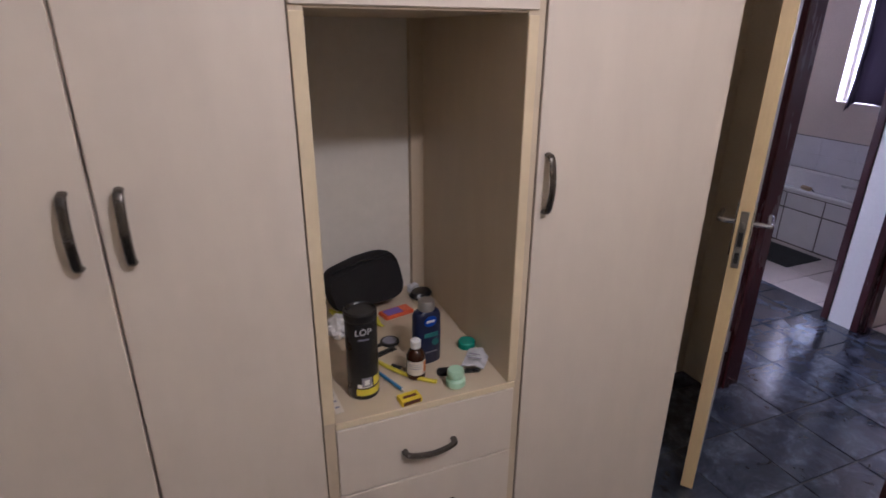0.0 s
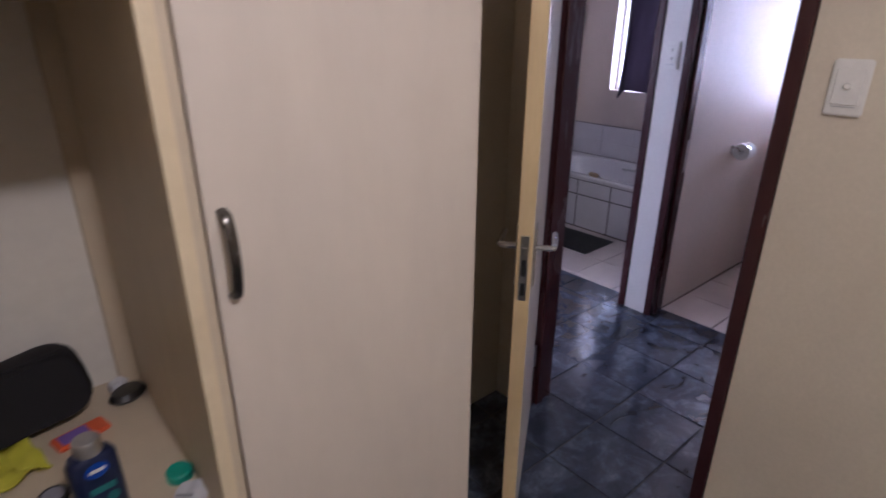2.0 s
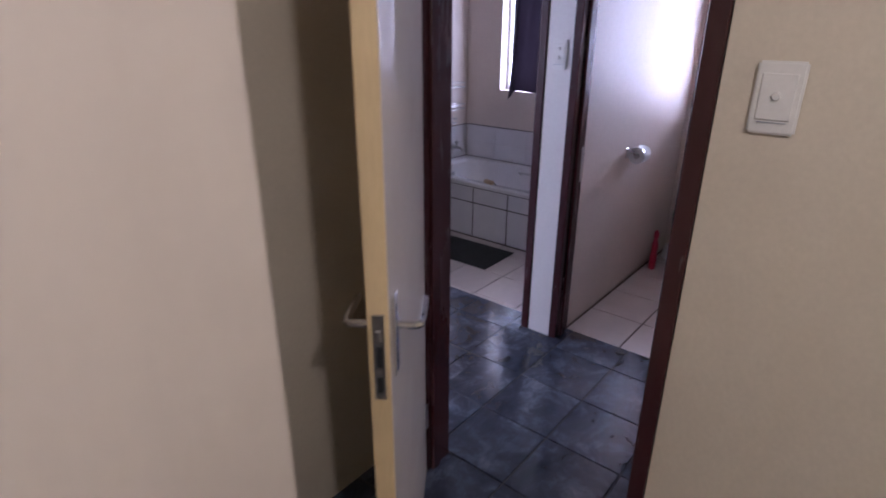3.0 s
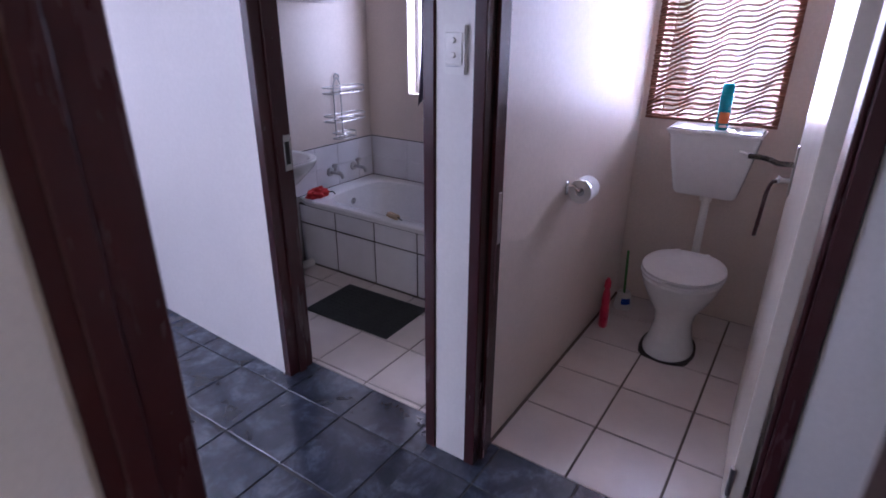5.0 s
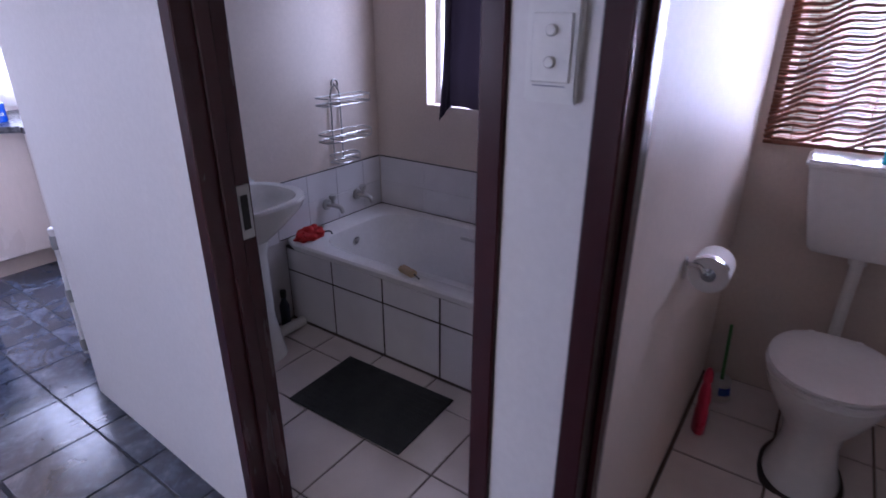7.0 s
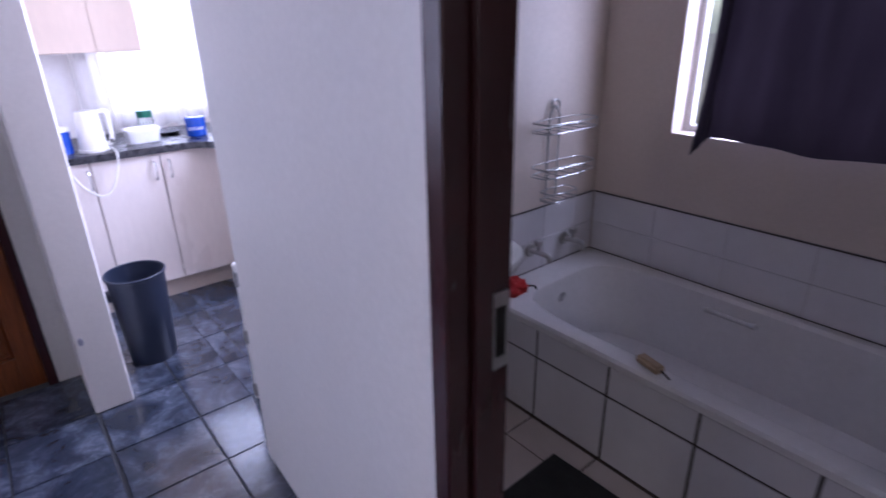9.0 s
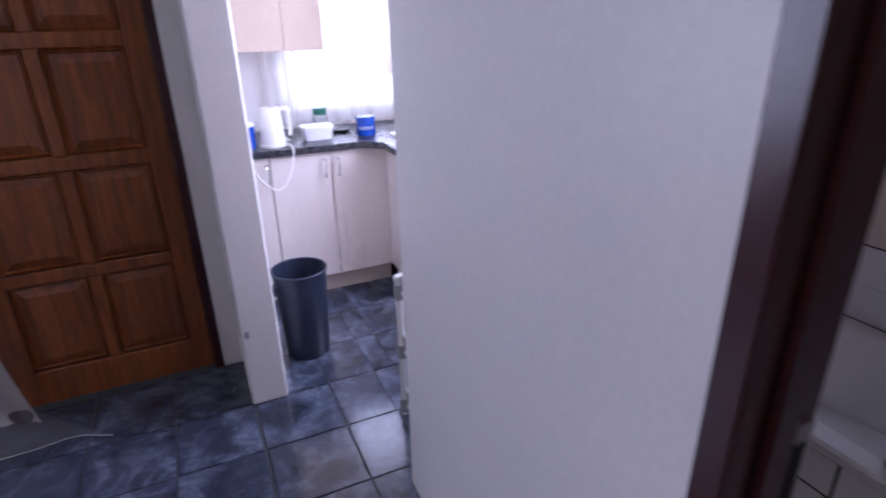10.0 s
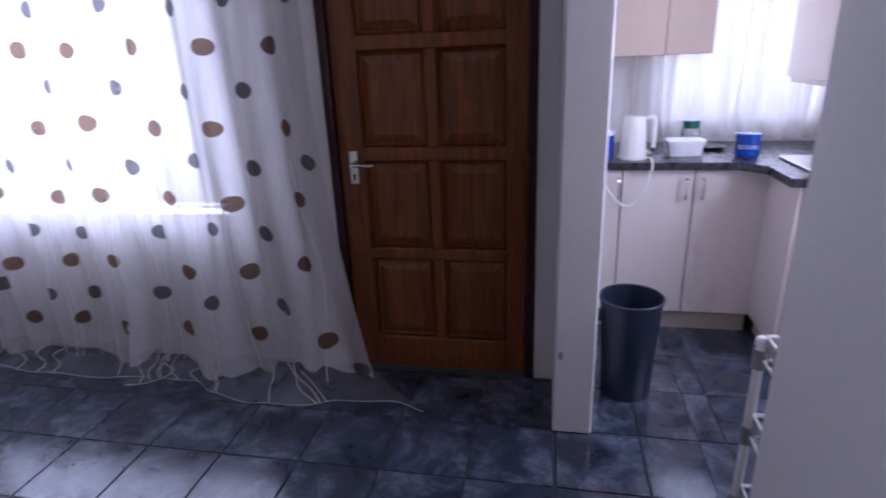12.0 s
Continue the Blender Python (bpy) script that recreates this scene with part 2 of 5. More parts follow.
material("sheer_white", build_sheer(0.55, 0.80, (0.82, 0.80, 0.78)))
material("sheer_hem", build_sheer(0.10, 0.20, (0.80, 0.76, 0.74)))
material("sheer_kitchen", build_sheer(0.45, 0.7, (0.85, 0.84, 0.82)))
material("sheer_cord", build_sheer(0.75, 0.9, (0.86, 0.84, 0.80)))
material("dot_brown", build_sheer(0.86, 0.95, (0.20, 0.11, 0.06)))
material("dot_grey", build_sheer(0.86, 0.95, (0.15, 0.14, 0.14)))


def build_glass(nt, b):
    b.inputs["Base Color"].default_value = (1, 1, 1, 1)
    b.inputs["Transmission Weight"].default_value = 1.0
    b.inputs["Roughness"].default_value = 0.0
    b.inputs["IOR"].default_value = 1.02


material("window_glass", build_glass, 0.0)


def build_clear(nt, b):
    b.inputs["Base Color"].default_value = (0.9, 0.95, 0.92, 1)
    b.inputs["Transmission Weight"].default_value = 0.9
    b.inputs["IOR"].default_value = 1.3


material("jar_glass", build_clear, 0.05)


def glow(name, color, strength):
    def build(nt, b):
        b.inputs["Emission Color"].default_value = (*color, 1)
        b.inputs["Emission Strength"].default_value = strength
    return material(name, build, 0.5)


glow("sky_backdrop", (0.95, 0.97, 1.0), 4.0)
glow("lamp_globe", (1.0, 0.78, 0.52), 14.0)

# ---- mesh helpers ----


def mesh_object(name, bm, mat, parent=None, label="", smooth=False):
    me = bpy.data.meshes.new(name)
    bm.normal_update()
    bm.to_mesh(me)
    bm.free()
    for m in (mat if isinstance(mat, (list, tuple)) else [mat]):
        me.materials.append(MATS[m])
    if smooth:
        for p in me.polygons:
            p.use_smooth = True
        me.set_sharp_from_angle(angle=radians(38))
    ob = new(name, me)
    if parent:
        ob.parent = parent
    return tagged(ob, label)


def part(name, bm, mat, parent, label="", smooth=False):
    return mesh_object(name, bm, mat, parent, label, smooth)


def thing(name, label, category, place=(0, 0, 0), rz=0, group="", kind=""):
    ob = new(name)
    ob.matrix_basis = pose(*place, 0, 0, rz)
    ob.empty_display_size = 0.05
    return tagged(ob, label, category, group, kind)


def box(x0, x1, y0, y1, z0, z1, bevel=0.0, bm=None, seg=1):
    b = bmesh.new()
    vs = bmesh.ops.create_cube(b, size=1.0)["verts"]
    for v in vs:
        v.co = ((x0 + x1) / 2 + v.co.x * (x1 - x0), (y0 + y1) / 2 + v.co.y * (y1 - y0), (z0 + z1) / 2 + v.co.z * (z1 - z0))
    if bevel:
        bmesh.ops.bevel(b, geom=b.edges[:], offset=bevel, segments=seg, affect="EDGES")
    return join(bm, b)


def join(bm, b):
    if bm is None:
        return b
    me = bpy.data.meshes.new("tmp")
    b.to_mesh(me)
    b.free()
    bm.from_mesh(me)
    bpy.data.meshes.remove(me)
    return bm


def move(bm, m):
    bmesh.ops.transform(bm, matrix=m, verts=bm.verts[:])
    return bm


def lathe(profile, seg=24, sx=1.0, sy=1.0, bm=None):
    """A turned body from (radius, height) pairs; closed where the radius is 0."""
    b = bmesh.new()
    rings = []
    for r, z in profile:
        if r < 1e-6:
            rings.append([b.verts.new((0, 0, z))])
        else:
            rings.append([b.verts.new((sx * r * math.cos(2 * math.pi * i / seg), sy * r * math.sin(2 * math.pi * i / seg), z)) for i in range(seg)])
    for a, c in zip(rings, rings[1:]):
        for i in range(seg):
            j = (i + 1) % seg
            if len(a) == 1 and len(c) > 1:
                b.faces.new((a[0], c[j], c[i]))
            elif len(c) == 1 and len(a) > 1:
                b.faces.new((a[i], a[j], c[0]))
            elif len(a) > 1:
                b.faces.new((a[i], a[j], c[j], c[i]))
    bmesh.ops.recalc_face_normals(b, faces=b.faces[:])
    return join(bm, b)


def smooth_path(pts, n=6):
    """Catmull-Rom through the points."""
    p = [Vector(q) for q in pts]
    p = [2 * p[0] - p[1]] + p + [2 * p[-1] - p[-2]]
    out = []
    for i in range(1, len(p) - 2):
        for k in range(n):
            t = k / n
            out.append(0.5 * ((2 * p[i]) + (p[i + 1] - p[i - 1]) * t + (2 * p[i - 1] - 5 * p[i] + 4 * p[i + 1] - p[i + 2]) * t * t
                              + (3 * p[i] - p[i - 1] - 3 * p[i + 1] + p[i + 2]) * t ** 3))
    out.append(p[-2])
    return out


def tube(pts, r, seg=8, bm=None, flat=1.0, taper=None):
    """A round or flattened rod along the points."""
    b = bmesh.new()
    pts = [Vector(p) for p in pts]
    rings = []
    ref = None
    for i, p in enumerate(pts):
        d = (pts[min(i + 1, len(pts) - 1)] - pts[max(i - 1, 0)]).normalized()
        if ref is None:
            ref = Vector((0, 0, 1)) if abs(d.z) < 0.9 else Vector((1, 0, 0))
        u = d.cross(ref).normalized()
        w = u.cross(d).normalized()
        ref = w
        q = r * (taper[i] if taper else 1)
        rings.append([b.verts.new(p + u * q * math.cos(2 * math.pi * k / seg) + w * q * flat * math.sin(2 * math.pi * k / seg)) for k in range(seg)])
    for a, c in zip(rings, rings[1:]):
        for k in range(seg):
            b.faces.new((a[k], a[(k + 1) % seg], c[(k + 1) % seg], c[k]))
    b.faces.new(rings[0][::-1])
    b.faces.new(rings[-1])
    bmesh.ops.recalc_face_normals(b, faces=b.faces[:])
    return join(bm, b)


def prism(outline, z0, z1, bevel=0.0):
    """An upright body over a flat outline."""
    b = bmesh.new()
    f = b.faces.new([b.verts.new((x, y, z0)) for x, y in outline])
    g = bmesh.ops.extrude_face_region(b, geom=[f])["geom"]
    for v in g:
        if isinstance(v, bmesh.types.BMVert):
            v.co.z = z1
    bmesh.ops.recalc_face_normals(b, faces=b.faces[:])
    if bevel:
        bmesh.ops.bevel(b, geom=[e for e in b.edges if abs(e.verts[0].co.z - e.verts[1].co.z) < 1e-6], offset=bevel, segments=2, affect="EDGES")
    return b


def loft(rings, base=True):
    """A closed body through rings of points of the same count."""
    b = bmesh.new()
    vs = [[b.verts.new(p) for p in r] for r in rings]
    n = len(vs[0])
    for a, c in zip(vs, vs[1:]):
        for i in range(n):
            b.faces.new((a[i], a[(i + 1) % n], c[(i + 1) % n], c[i]))
    if base:
        b.faces.new(vs[0][::-1])
    b.faces.new(vs[-1])
    bmesh.ops.recalc_face_normals(b, faces=b.faces[:])
    return b


def structure(name, bm, mat, label, parent=None):
    return tagged(mesh_object(name, bm, mat, parent), label, "", "", "structure")


# ---- large structure ----
TOP = 2.50
CX = 3.10      # corridor face of the bathroom wall
EX = 4.77      # inner face of the outer east wall


def wall_with_hole(axis, a0, a1, b0, b1, hole=None):
    """A wall from a0 to a1 along the axis, b0 to b1 thick; hole: (from, to, sill, head)."""
    bm = bmesh.new()

    def seg(p, q, z0, z1):
        if q - p > 1e-4 and z1 - z0 > 1e-4:
            box(*((p, q, b0, b1) if axis == "x" else (b0, b1, p, q)), z0, z1, bm=bm)
    if hole is None:
        seg(a0, a1, 0, TOP)
    else:
        h0, h1, s, h = hole
        seg(a0, h0, 0, TOP)
        seg(h1, a1, 0, TOP)
        seg(h0, h1, 0, s)
        seg(h0, h1, h, TOP)
    return bm


# bedroom
structure("wall_bedroom_north", wall_with_hole("x", -1.6, 1.92, 1.72, 1.84), "cream_wall", "cream painted plaster bedroom wall behind the wardrobe")
structure("wall_bedroom_east", wall_with_hole("y", -2.2, 1.84, 1.92, 2.07, (0.774, 1.585, 0, 2.07)), "cream_wall", "cream painted wall with a doorway and light switch")
structure("wall_bedroom_south", wall_with_hole("x", -1.6, 2.04, -2.32, -2.2), "cream_wall", "plain cream painted bedroom wall")
structure("wall_bedroom_west", wall_with_hole("y", -2.32, 1.84, -1.72, -1.6), "cream_wall", "plain cream painted bedroom wall")
# corridor and wet rooms
bm = bmesh.new()
box(CX, 3.22, -0.3, 0.765, 0, TOP, bm=bm)
box(CX, 3.22, 0.765, 1.69, 2.07, TOP, bm=bm)
box(CX, 3.22, 1.69, 1.814, 0, TOP, bm=bm)
box(CX, 3.22, 1.814, 2.642, 2.07, TOP, bm=bm)
join(bm, prism([(CX, 2.642), (3.22, 2.642), (3.22, 3.712), (3.148, 3.712)], 0, TOP))
structure("wall_corridor_east", bm, "white_wall", "white painted plaster wall with two doorways")
structure("wall_corridor_south", wall_with_hole("x", 2.07, 3.22, -0.42, -0.3), "white_wall", "plain white painted corridor end wall")
structure("wall_partition", box(3.22, EX, 1.665, 1.79, 0, TOP), "toilet_wall", "painted partition wall between toilet and bathroom")
structure("wall_toilet_south", box(3.22, EX, 0.66, 0.79, 0, TOP), "toilet_wall", "painted wall at the side of the toilet")
structure("wall_bathroom_north", box(3.22, 4.90, 3.535, 3.71, 0, TOP), "toilet_wall", "painted wall between bathroom and kitchen")
bm = bmesh.new()
for y0, y1, z0, z1 in ((0.66, 1.06, 0, TOP), (1.06, 1.62, 0, 1.03), (1.06, 1.62, 1.95, TOP), (1.62, 2.24, 0, TOP), (2.24, 3.19, 0, 1.03), (2.24, 3.19, 1.95, TOP), (3.19, 3.535, 0, TOP)):
    box(EX, 4.90, y0, y1, z0, z1, bm=bm)
structure("wall_outer_east", bm, "toilet_wall", "painted outer wall with two small windows")
# lounge and kitchen
bm = bmesh.new()
DY = 4.756
for x0, x1, z0, z1 in ((-3.0, -0.8, 0, TOP), (-0.8, 1.25, 0, 0.735), (-0.8, 1.25, 2.10, TOP), (1.25, 1.755, 0, TOP), (1.755, 2.617, 2.09, TOP), (2.617, 2.70, 0, TOP)):
    box(x0, x1, DY, DY + 0.16, z0, z1, bm=bm)
structure("wall_lounge_north", bm, "white_wall", "white painted lounge wall with door and window")
structure("wall_kitchen_nib", box(2.70, 2.845, 4.388, 6.10, 0, TOP, 0.006), "white_wall", "white plastered end of the wall beside the kitchen")
bm = bmesh.new()
for x0, x1, z0, z1 in ((2.845, 3.24, 0, TOP), (3.24, 4.08, 0, 1.0), (3.24, 4.08, 2.05, TOP), (4.08, 4.32, 0, TOP)):
    box(x0, x1, 5.86, 6.0, z0, z1, bm=bm)
structure("wall_kitchen_north", bm, "white_wall", "white painted kitchen wall with a window")
structure("wall_kitchen_east", wall_with_hole("y", 3.71, 5.86, 4.20, 4.32, (3.95, 4.75, 1.0, 2.0)), "white_wall", "plain white painted kitchen wall")
structure("wall_lounge_west", box(-3.12, -3.0, 1.84, 4.92, 0, TOP), "white_wall", "plain white painted lounge wall")
structure("wall_lounge_south", box(-3.12, -1.6, 1.72, 1.84, 0, TOP), "white_wall", "plain white painted lounge wall")
structure("ceiling", box(-3.12, 4.90, -2.32, 6.1, TOP, TOP + 0.1), "ceiling_paint", "flat white painted ceiling")
floor = structure("floor", box(-3.12, 3.235, -2.32, 6.0, -0.12, -0.006), "grout_dark", "dark slate tile floor with black joints")
kitchen_floor = structure("floor_kitchen", box(3.235, 4.32, 3.535, 6.0, -0.12, -0.006), "grout_dark", "dark slate tile kitchen floor")
bath_floor = structure("floor_bathroom", box(3.235, 4.90, 1.665, 3.535, -0.12, -0.006), "grout_light", "white ceramic tile bathroom floor")
toilet_floor = structure("floor_toilet", box(3.235, 4.90, 0.66, 1.665, -0.12, -0.006), "grout_light", "white ceramic tile toilet floor with dark joints")
structure("ground", box(-60, 60, -60, 60, -0.30, -0.13), "outside_ground", "bare dry ground around the house")
structure("backdrop", box(-14, 18, 13.0, 13.2, -0.12, 5.0), "outside_wall", "pale garden wall outside the windows")


# ---- door frames ----
def door_frame(name, label, axis, at, depth, a0, a1, w=0.045, head=2.07, stop=0.5):
    """Two jambs and a head round an opening from a0 to a1; at/depth: across the wall."""
    th = thing(name, label, "door frame", kind="structure")

    def b(p, q, z0, z1, d0=None, d1=None):
        d0, d1 = at if d0 is None else d0, at + depth if d1 is None else d1
        return box(*((p, q, d0, d1) if axis == "x" else (d0, d1, p, q)), z0, z1, 0.003)
    part("jamb", b(a0, a0 + w, 0, head), "mahogany_frame", th)
    part("jamb", b(a1 - w, a1, 0, head), "mahogany_frame", th)
    part("head", b(a0 + w, a1 - w, head - w, head), "mahogany_frame", th)
    m = at + depth * stop
    part("door_stop", b(a0 + w, a0 + w + 0.012, 0, head - w, m - 0.02, m + 0.02), "mahogany_frame", th)
    part("door_stop", b(a1 - w - 0.012, a1 - w, 0, head - w, m - 0.02, m + 0.02), "mahogany_frame", th)
    return th


door_frame("door_frame_bedroom", "dark mahogany painted wooden door frame of the bedroom", "y", 1.912, 0.172, 0.776, 1.583, 0.04)
f_bath = door_frame("door_frame_bathroom", "dark mahogany painted bathroom door frame with strike plate", "y", 3.092, 0.135, 1.816, 2.640, 0.041)
f_toil = door_frame("door_frame_toilet", "dark mahogany painted wooden toilet door frame", "y", 3.092, 0.135, 0.767, 1.688, 0.04)
door_frame("door_frame_front", "dark stained wooden frame of the front door", "x", DY - 0.008, 0.12, 1.757, 2.615, 0.035, 2.09, 0.75)


def strike_plate(parent, x, y, z):
    p = part("strike_plate", box(x - 0.02, x + 0.02, y - 0.004, y + 0.002, z - 0.07, z + 0.07, 0.001), "steel", parent, "worn steel strike plate")
    part("strike_hole", box(x - 0.010, x + 0.010, y - 0.006, y + 0.001, z - 0.045, z + 0.045), "dark_hole", p)


strike_plate(f_bath, 3.198, 2.597, 1.00)
bmx = box(3.175, 3.215, 1.645, 1.651, 0.83, 1.0, 0.001)
part("strike_plate", bmx, "steel", f_toil, "worn steel strike plate")


def door_handle(parent, x, y, z, side, reach=0.11, mat="chrome", plate_h=0.17):
    """A lever on a plate, on the face y of a leaf that lies along x; side: -1 or 1 is the way it stands out."""
    pl = part("handle_plate", box(x - 0.02, x + 0.02, min(y, y + side * 0.006), max(y, y + side * 0.006), z - plate_h * 0.62, z + plate_h * 0.38, 0.002), mat, parent, "steel handle plate")
    pts = smooth_path([(x, y + side * 0.004, z), (x, y + side * 0.045, z), (x - 0.02, y + side * 0.052, z + 0.002), (x - reach, y + side * 0.050, z)], 5)
    part("lever", tube(pts, 0.008, 8), mat, pl, smooth=True)
    return pl


def flush_door(name, label, hinge, angle, width=0.78, height=2.02, lever_z=1.04, sweep=None):
    """A plain painted leaf hinged at the origin, lying along x, 40 mm thick towards -y."""
    th = thing(name, label, "door", (*hinge, 0.006), angle)
    body = part("leaf", box(0, width - 0.001, -0.04, 0, 0, height, 0.0015), "door_paint", th)
    part("edge_strip", box(width - 0.001, width + 0.002, -0.04, 0, 0, height, 0.0008), "door_edge", th, "bare yellowish wooden door edge")
    lk = part("lock_plate", box(width + 0.002, width + 0.004, -0.031, -0.009, lever_z - 0.13, lever_z + 0.05, 0.0006), "steel", th, "worn steel lock plate")
    part("bolt_hole", box(width + 0.0035, width + 0.005, -0.026, -0.014, lever_z - 0.06, lever_z - 0.015), "dark_hole", lk)
    part("bolt_hole", box(width + 0.0035, width + 0.005, -0.026, -0.014, lever_z - 0.115, lever_z - 0.08), "dark_hole", lk)
    part("latch", box(width + 0.0035, width + 0.009, -0.026, -0.014, lever_z - 0.005, lever_z + 0.02, 0.002), "steel", lk)
    if sweep is None:
        door_handle(th, width - 0.055, 0, lever_z, 1)
    else:
        x = width - 0.055
        pl = part("handle_plate", box(x - 0.02, x + 0.02, 0, 0.006, lever_z - 0.105, lever_z + 0.065, 0.002), "steel", th, "steel handle plate")
        part("lever", tube(smooth_path([(x, 0.004, lever_z), (x, 0.05, lever_z)] + [(x + a, b, lever_z + c) for a, b, c in sweep], 6), 0.0095, 10), "handle_metal", pl, "dark bronzed bent lever", True)
        part("key", move(lathe([(0, 0), (0.010, 0), (0.011, 0.03), (0.016, 0.034), (0.016, 0.038), (0, 0.038)], 14), pose(x, 0.005, lever_z - 0.055, -90, 0, 0)), "chrome", pl, smooth=True)
    door_handle(th, width - 0.055, -0.04, lever_z, -1)
    for z in (0.25, 1.75):
        part("hinge", lathe([(0, z - 0.05), (0.008, z - 0.05), (0.008, z + 0.05), (0, z + 0.05)], 10), "steel", th)
    return th


ang = math.degrees(math.atan2(1.10 - 1.53, 1.388 - 1.965))
bed_door = flush_door("bedroom_door", "cream flush bedroom door standing half open", (1.955, 1.545), ang, 0.722, lever_z=1.0)
bath_door = flush_door("bathroom_door", "cream glossy flush bathroom door standing wide open", (3.235, 1.905), -0.3, 0.74)
toilet_door = flush_door("toilet_door", "cream glossy flush toilet door open against the wall", (3.235, 0.868), 4.0, 0.74, sweep=((0.004, 0.075, 0.008), (0.006, 0.105, 0.013), (0.008, 0.145, 0.013)))
# key with a cord on the toilet door
kc = thing("key_cord", "brown plaited cord hanging from the toilet door", "cord")
part("cord", tube(smooth_path([(3.92, 0.956, 0.985), (3.925, 0.972, 0.975), (3.93, 0.982, 0.93), (3.928, 0.985, 0.86), (3.93, 0.990, 0.775)], 6), 0.007, 6), "mahogany_frame", kc, smooth=True)


# ---- bedroom wardrobe ----
FY = 1.05     # front of its doors
def bow_handle(parent, a, b_, out, mat="handle_metal"):
    """A flat bowed pull between two feet, standing out by the vector out."""
    a, b_, out = Vector(a), Vector(b_), Vector(out)
    pts = smooth_path([a, a + out * 0.75 + (b_ - a) * 0.07, (a + b_) / 2 + out * 1.15, b_ + out * 0.75 - (b_ - a) * 0.07, b_], 6)
    return part("handle", tube(pts, 0.0085, 8, flat=0.65), mat, parent, "dark bronzed metal bow handle", True)


def wardrobe_unit(label, x0, x1, doors, handles):
    th = thing("wardrobe", label, "wardrobe", group="wardrobe units along the bedroom wall")
    part("side_panel", box(x0, x0 + 0.016, FY + 0.02, 1.70, 0.0, 2.30, 0.001), "melamine", th)
    part("side_panel", box(x1 - 0.016, x1, FY + 0.02, 1.70, 0.0, 2.30, 0.001), "melamine", th)
    part("top_panel", box(x0 + 0.016, x1 - 0.016, FY + 0.02, 1.70, 2.284, 2.30), "melamine", th)
    part("bottom_panel", box(x0 + 0.016, x1 - 0.016, FY + 0.02, 1.70, 0.08, 0.096), "melamine", th)
    part("back_panel", box(x0 + 0.016, x1 - 0.016, 1.694, 1.70, 0.096, 2.284), "board_back", th)
    part("plinth", box(x0 + 0.016, x1 - 0.016, FY + 0.06, FY + 0.076, 0, 0.08), "melamine", th)
    for (d0, d1), hx in zip(doors, handles):
        d = part("door", box(d0 + 0.0015, d1 - 0.0015, FY, FY + 0.018, 0.085, 2.295, 0.0012), "melamine", th)
        if hx is not None:
            bow_handle(d, (hx, FY, 1.295), (hx, FY, 1.163), (0, -0.026, 0))
    return th


wardrobe_unit("cream melamine wardrobe unit with tall doors", -1.58, -0.262 + 0.002, ((-1.58, -0.92), (-0.92, -0.261)), (None, -0.299))
wardrobe_unit("cream melamine wardrobe unit with one tall door", -0.258, 0.080, ((-0.258, 0.080),), (-0.218,))
wardrobe_unit("cream melamine wardrobe unit beside the open door", 0.588, 1.115, ((0.588, 1.115),), (0.613,))
nu = thing("niche_cabinet", "cream open wardrobe niche above three drawers", "cabinet", group="wardrobe units along the bedroom wall")
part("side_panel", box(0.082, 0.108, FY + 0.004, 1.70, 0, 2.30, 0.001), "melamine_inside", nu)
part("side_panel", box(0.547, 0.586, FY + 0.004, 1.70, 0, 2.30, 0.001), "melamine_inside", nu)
part("edge_band", box(0.082, 0.108, FY, FY + 0.004, 0.72, 1.575, 0.0008), "edge_band", nu, "yellowed edge band")
part("edge_band", box(0.547, 0.570, FY, FY + 0.004, 0.72, 1.575, 0.0008), "edge_band", nu, "yellowed edge band")
part("back_panel", box(0.1085, 0.547, 1.69, 1.70, 0.09, 2.28), "board_back", nu, "pale hardboard back")
# darker strip stands in for the shade of the right edge on the back
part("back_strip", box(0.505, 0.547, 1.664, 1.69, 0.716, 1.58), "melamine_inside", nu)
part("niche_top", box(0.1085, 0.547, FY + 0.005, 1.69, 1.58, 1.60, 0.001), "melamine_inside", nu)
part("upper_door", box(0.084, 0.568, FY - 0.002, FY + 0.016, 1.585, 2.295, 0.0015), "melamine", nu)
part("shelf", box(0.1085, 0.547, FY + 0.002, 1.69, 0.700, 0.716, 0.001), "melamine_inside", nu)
part("shelf_edge", box(0.1085, 0.566, FY - 0.002, FY + 0.002, 0.700, 0.717, 0.0008), "edge_band", nu, "yellowed edge band")
for z0, z1 in ((0.505, 0.697), (0.300, 0.501), (0.085, 0.296)):
    d = part("drawer_front", box(0.1085, 0.564, FY - 0.002, FY + 0.016, z0, z1, 0.0014), "melamine", nu)
    zc = (z0 + z1) / 2 - 0.008
    bow_handle(d, (0.268, FY - 0.002, zc), (0.398, FY - 0.002, zc), (0, -0.026, -0.004))
part("plinth", box(0.1085, 0.547, FY + 0.05, FY + 0.066, 0, 0.085), "melamine", nu)

# bedroom ceiling light
cl = thing("ceiling_light", "round white ceiling light with a warm globe", "lamp", (0.56, -0.28, 2.5))
part("base", lathe([(0, 0), (0.07, 0), (0.075, -0.012), (0.05, -0.03), (0, -0.03)], 24), "switch_plastic", cl, smooth=True)
part("globe", lathe([(0, -0.031), (0.035, -0.031), (0.055, -0.06), (0.058, -0.085), (0.04, -0.115), (0, -0.125)], 24), "lamp_globe", cl, "glowing warm glass globe", True)
lamp = new("bedroom_lamp", bpy.data.lights.new("bedroom_lamp", "POINT"))
lamp.data.energy, lamp.data.color, lamp.data.shadow_soft_size = 26, (1.0, 0.85, 0.74), 0.05
lamp.location = (0.56, -0.28, 2.34)


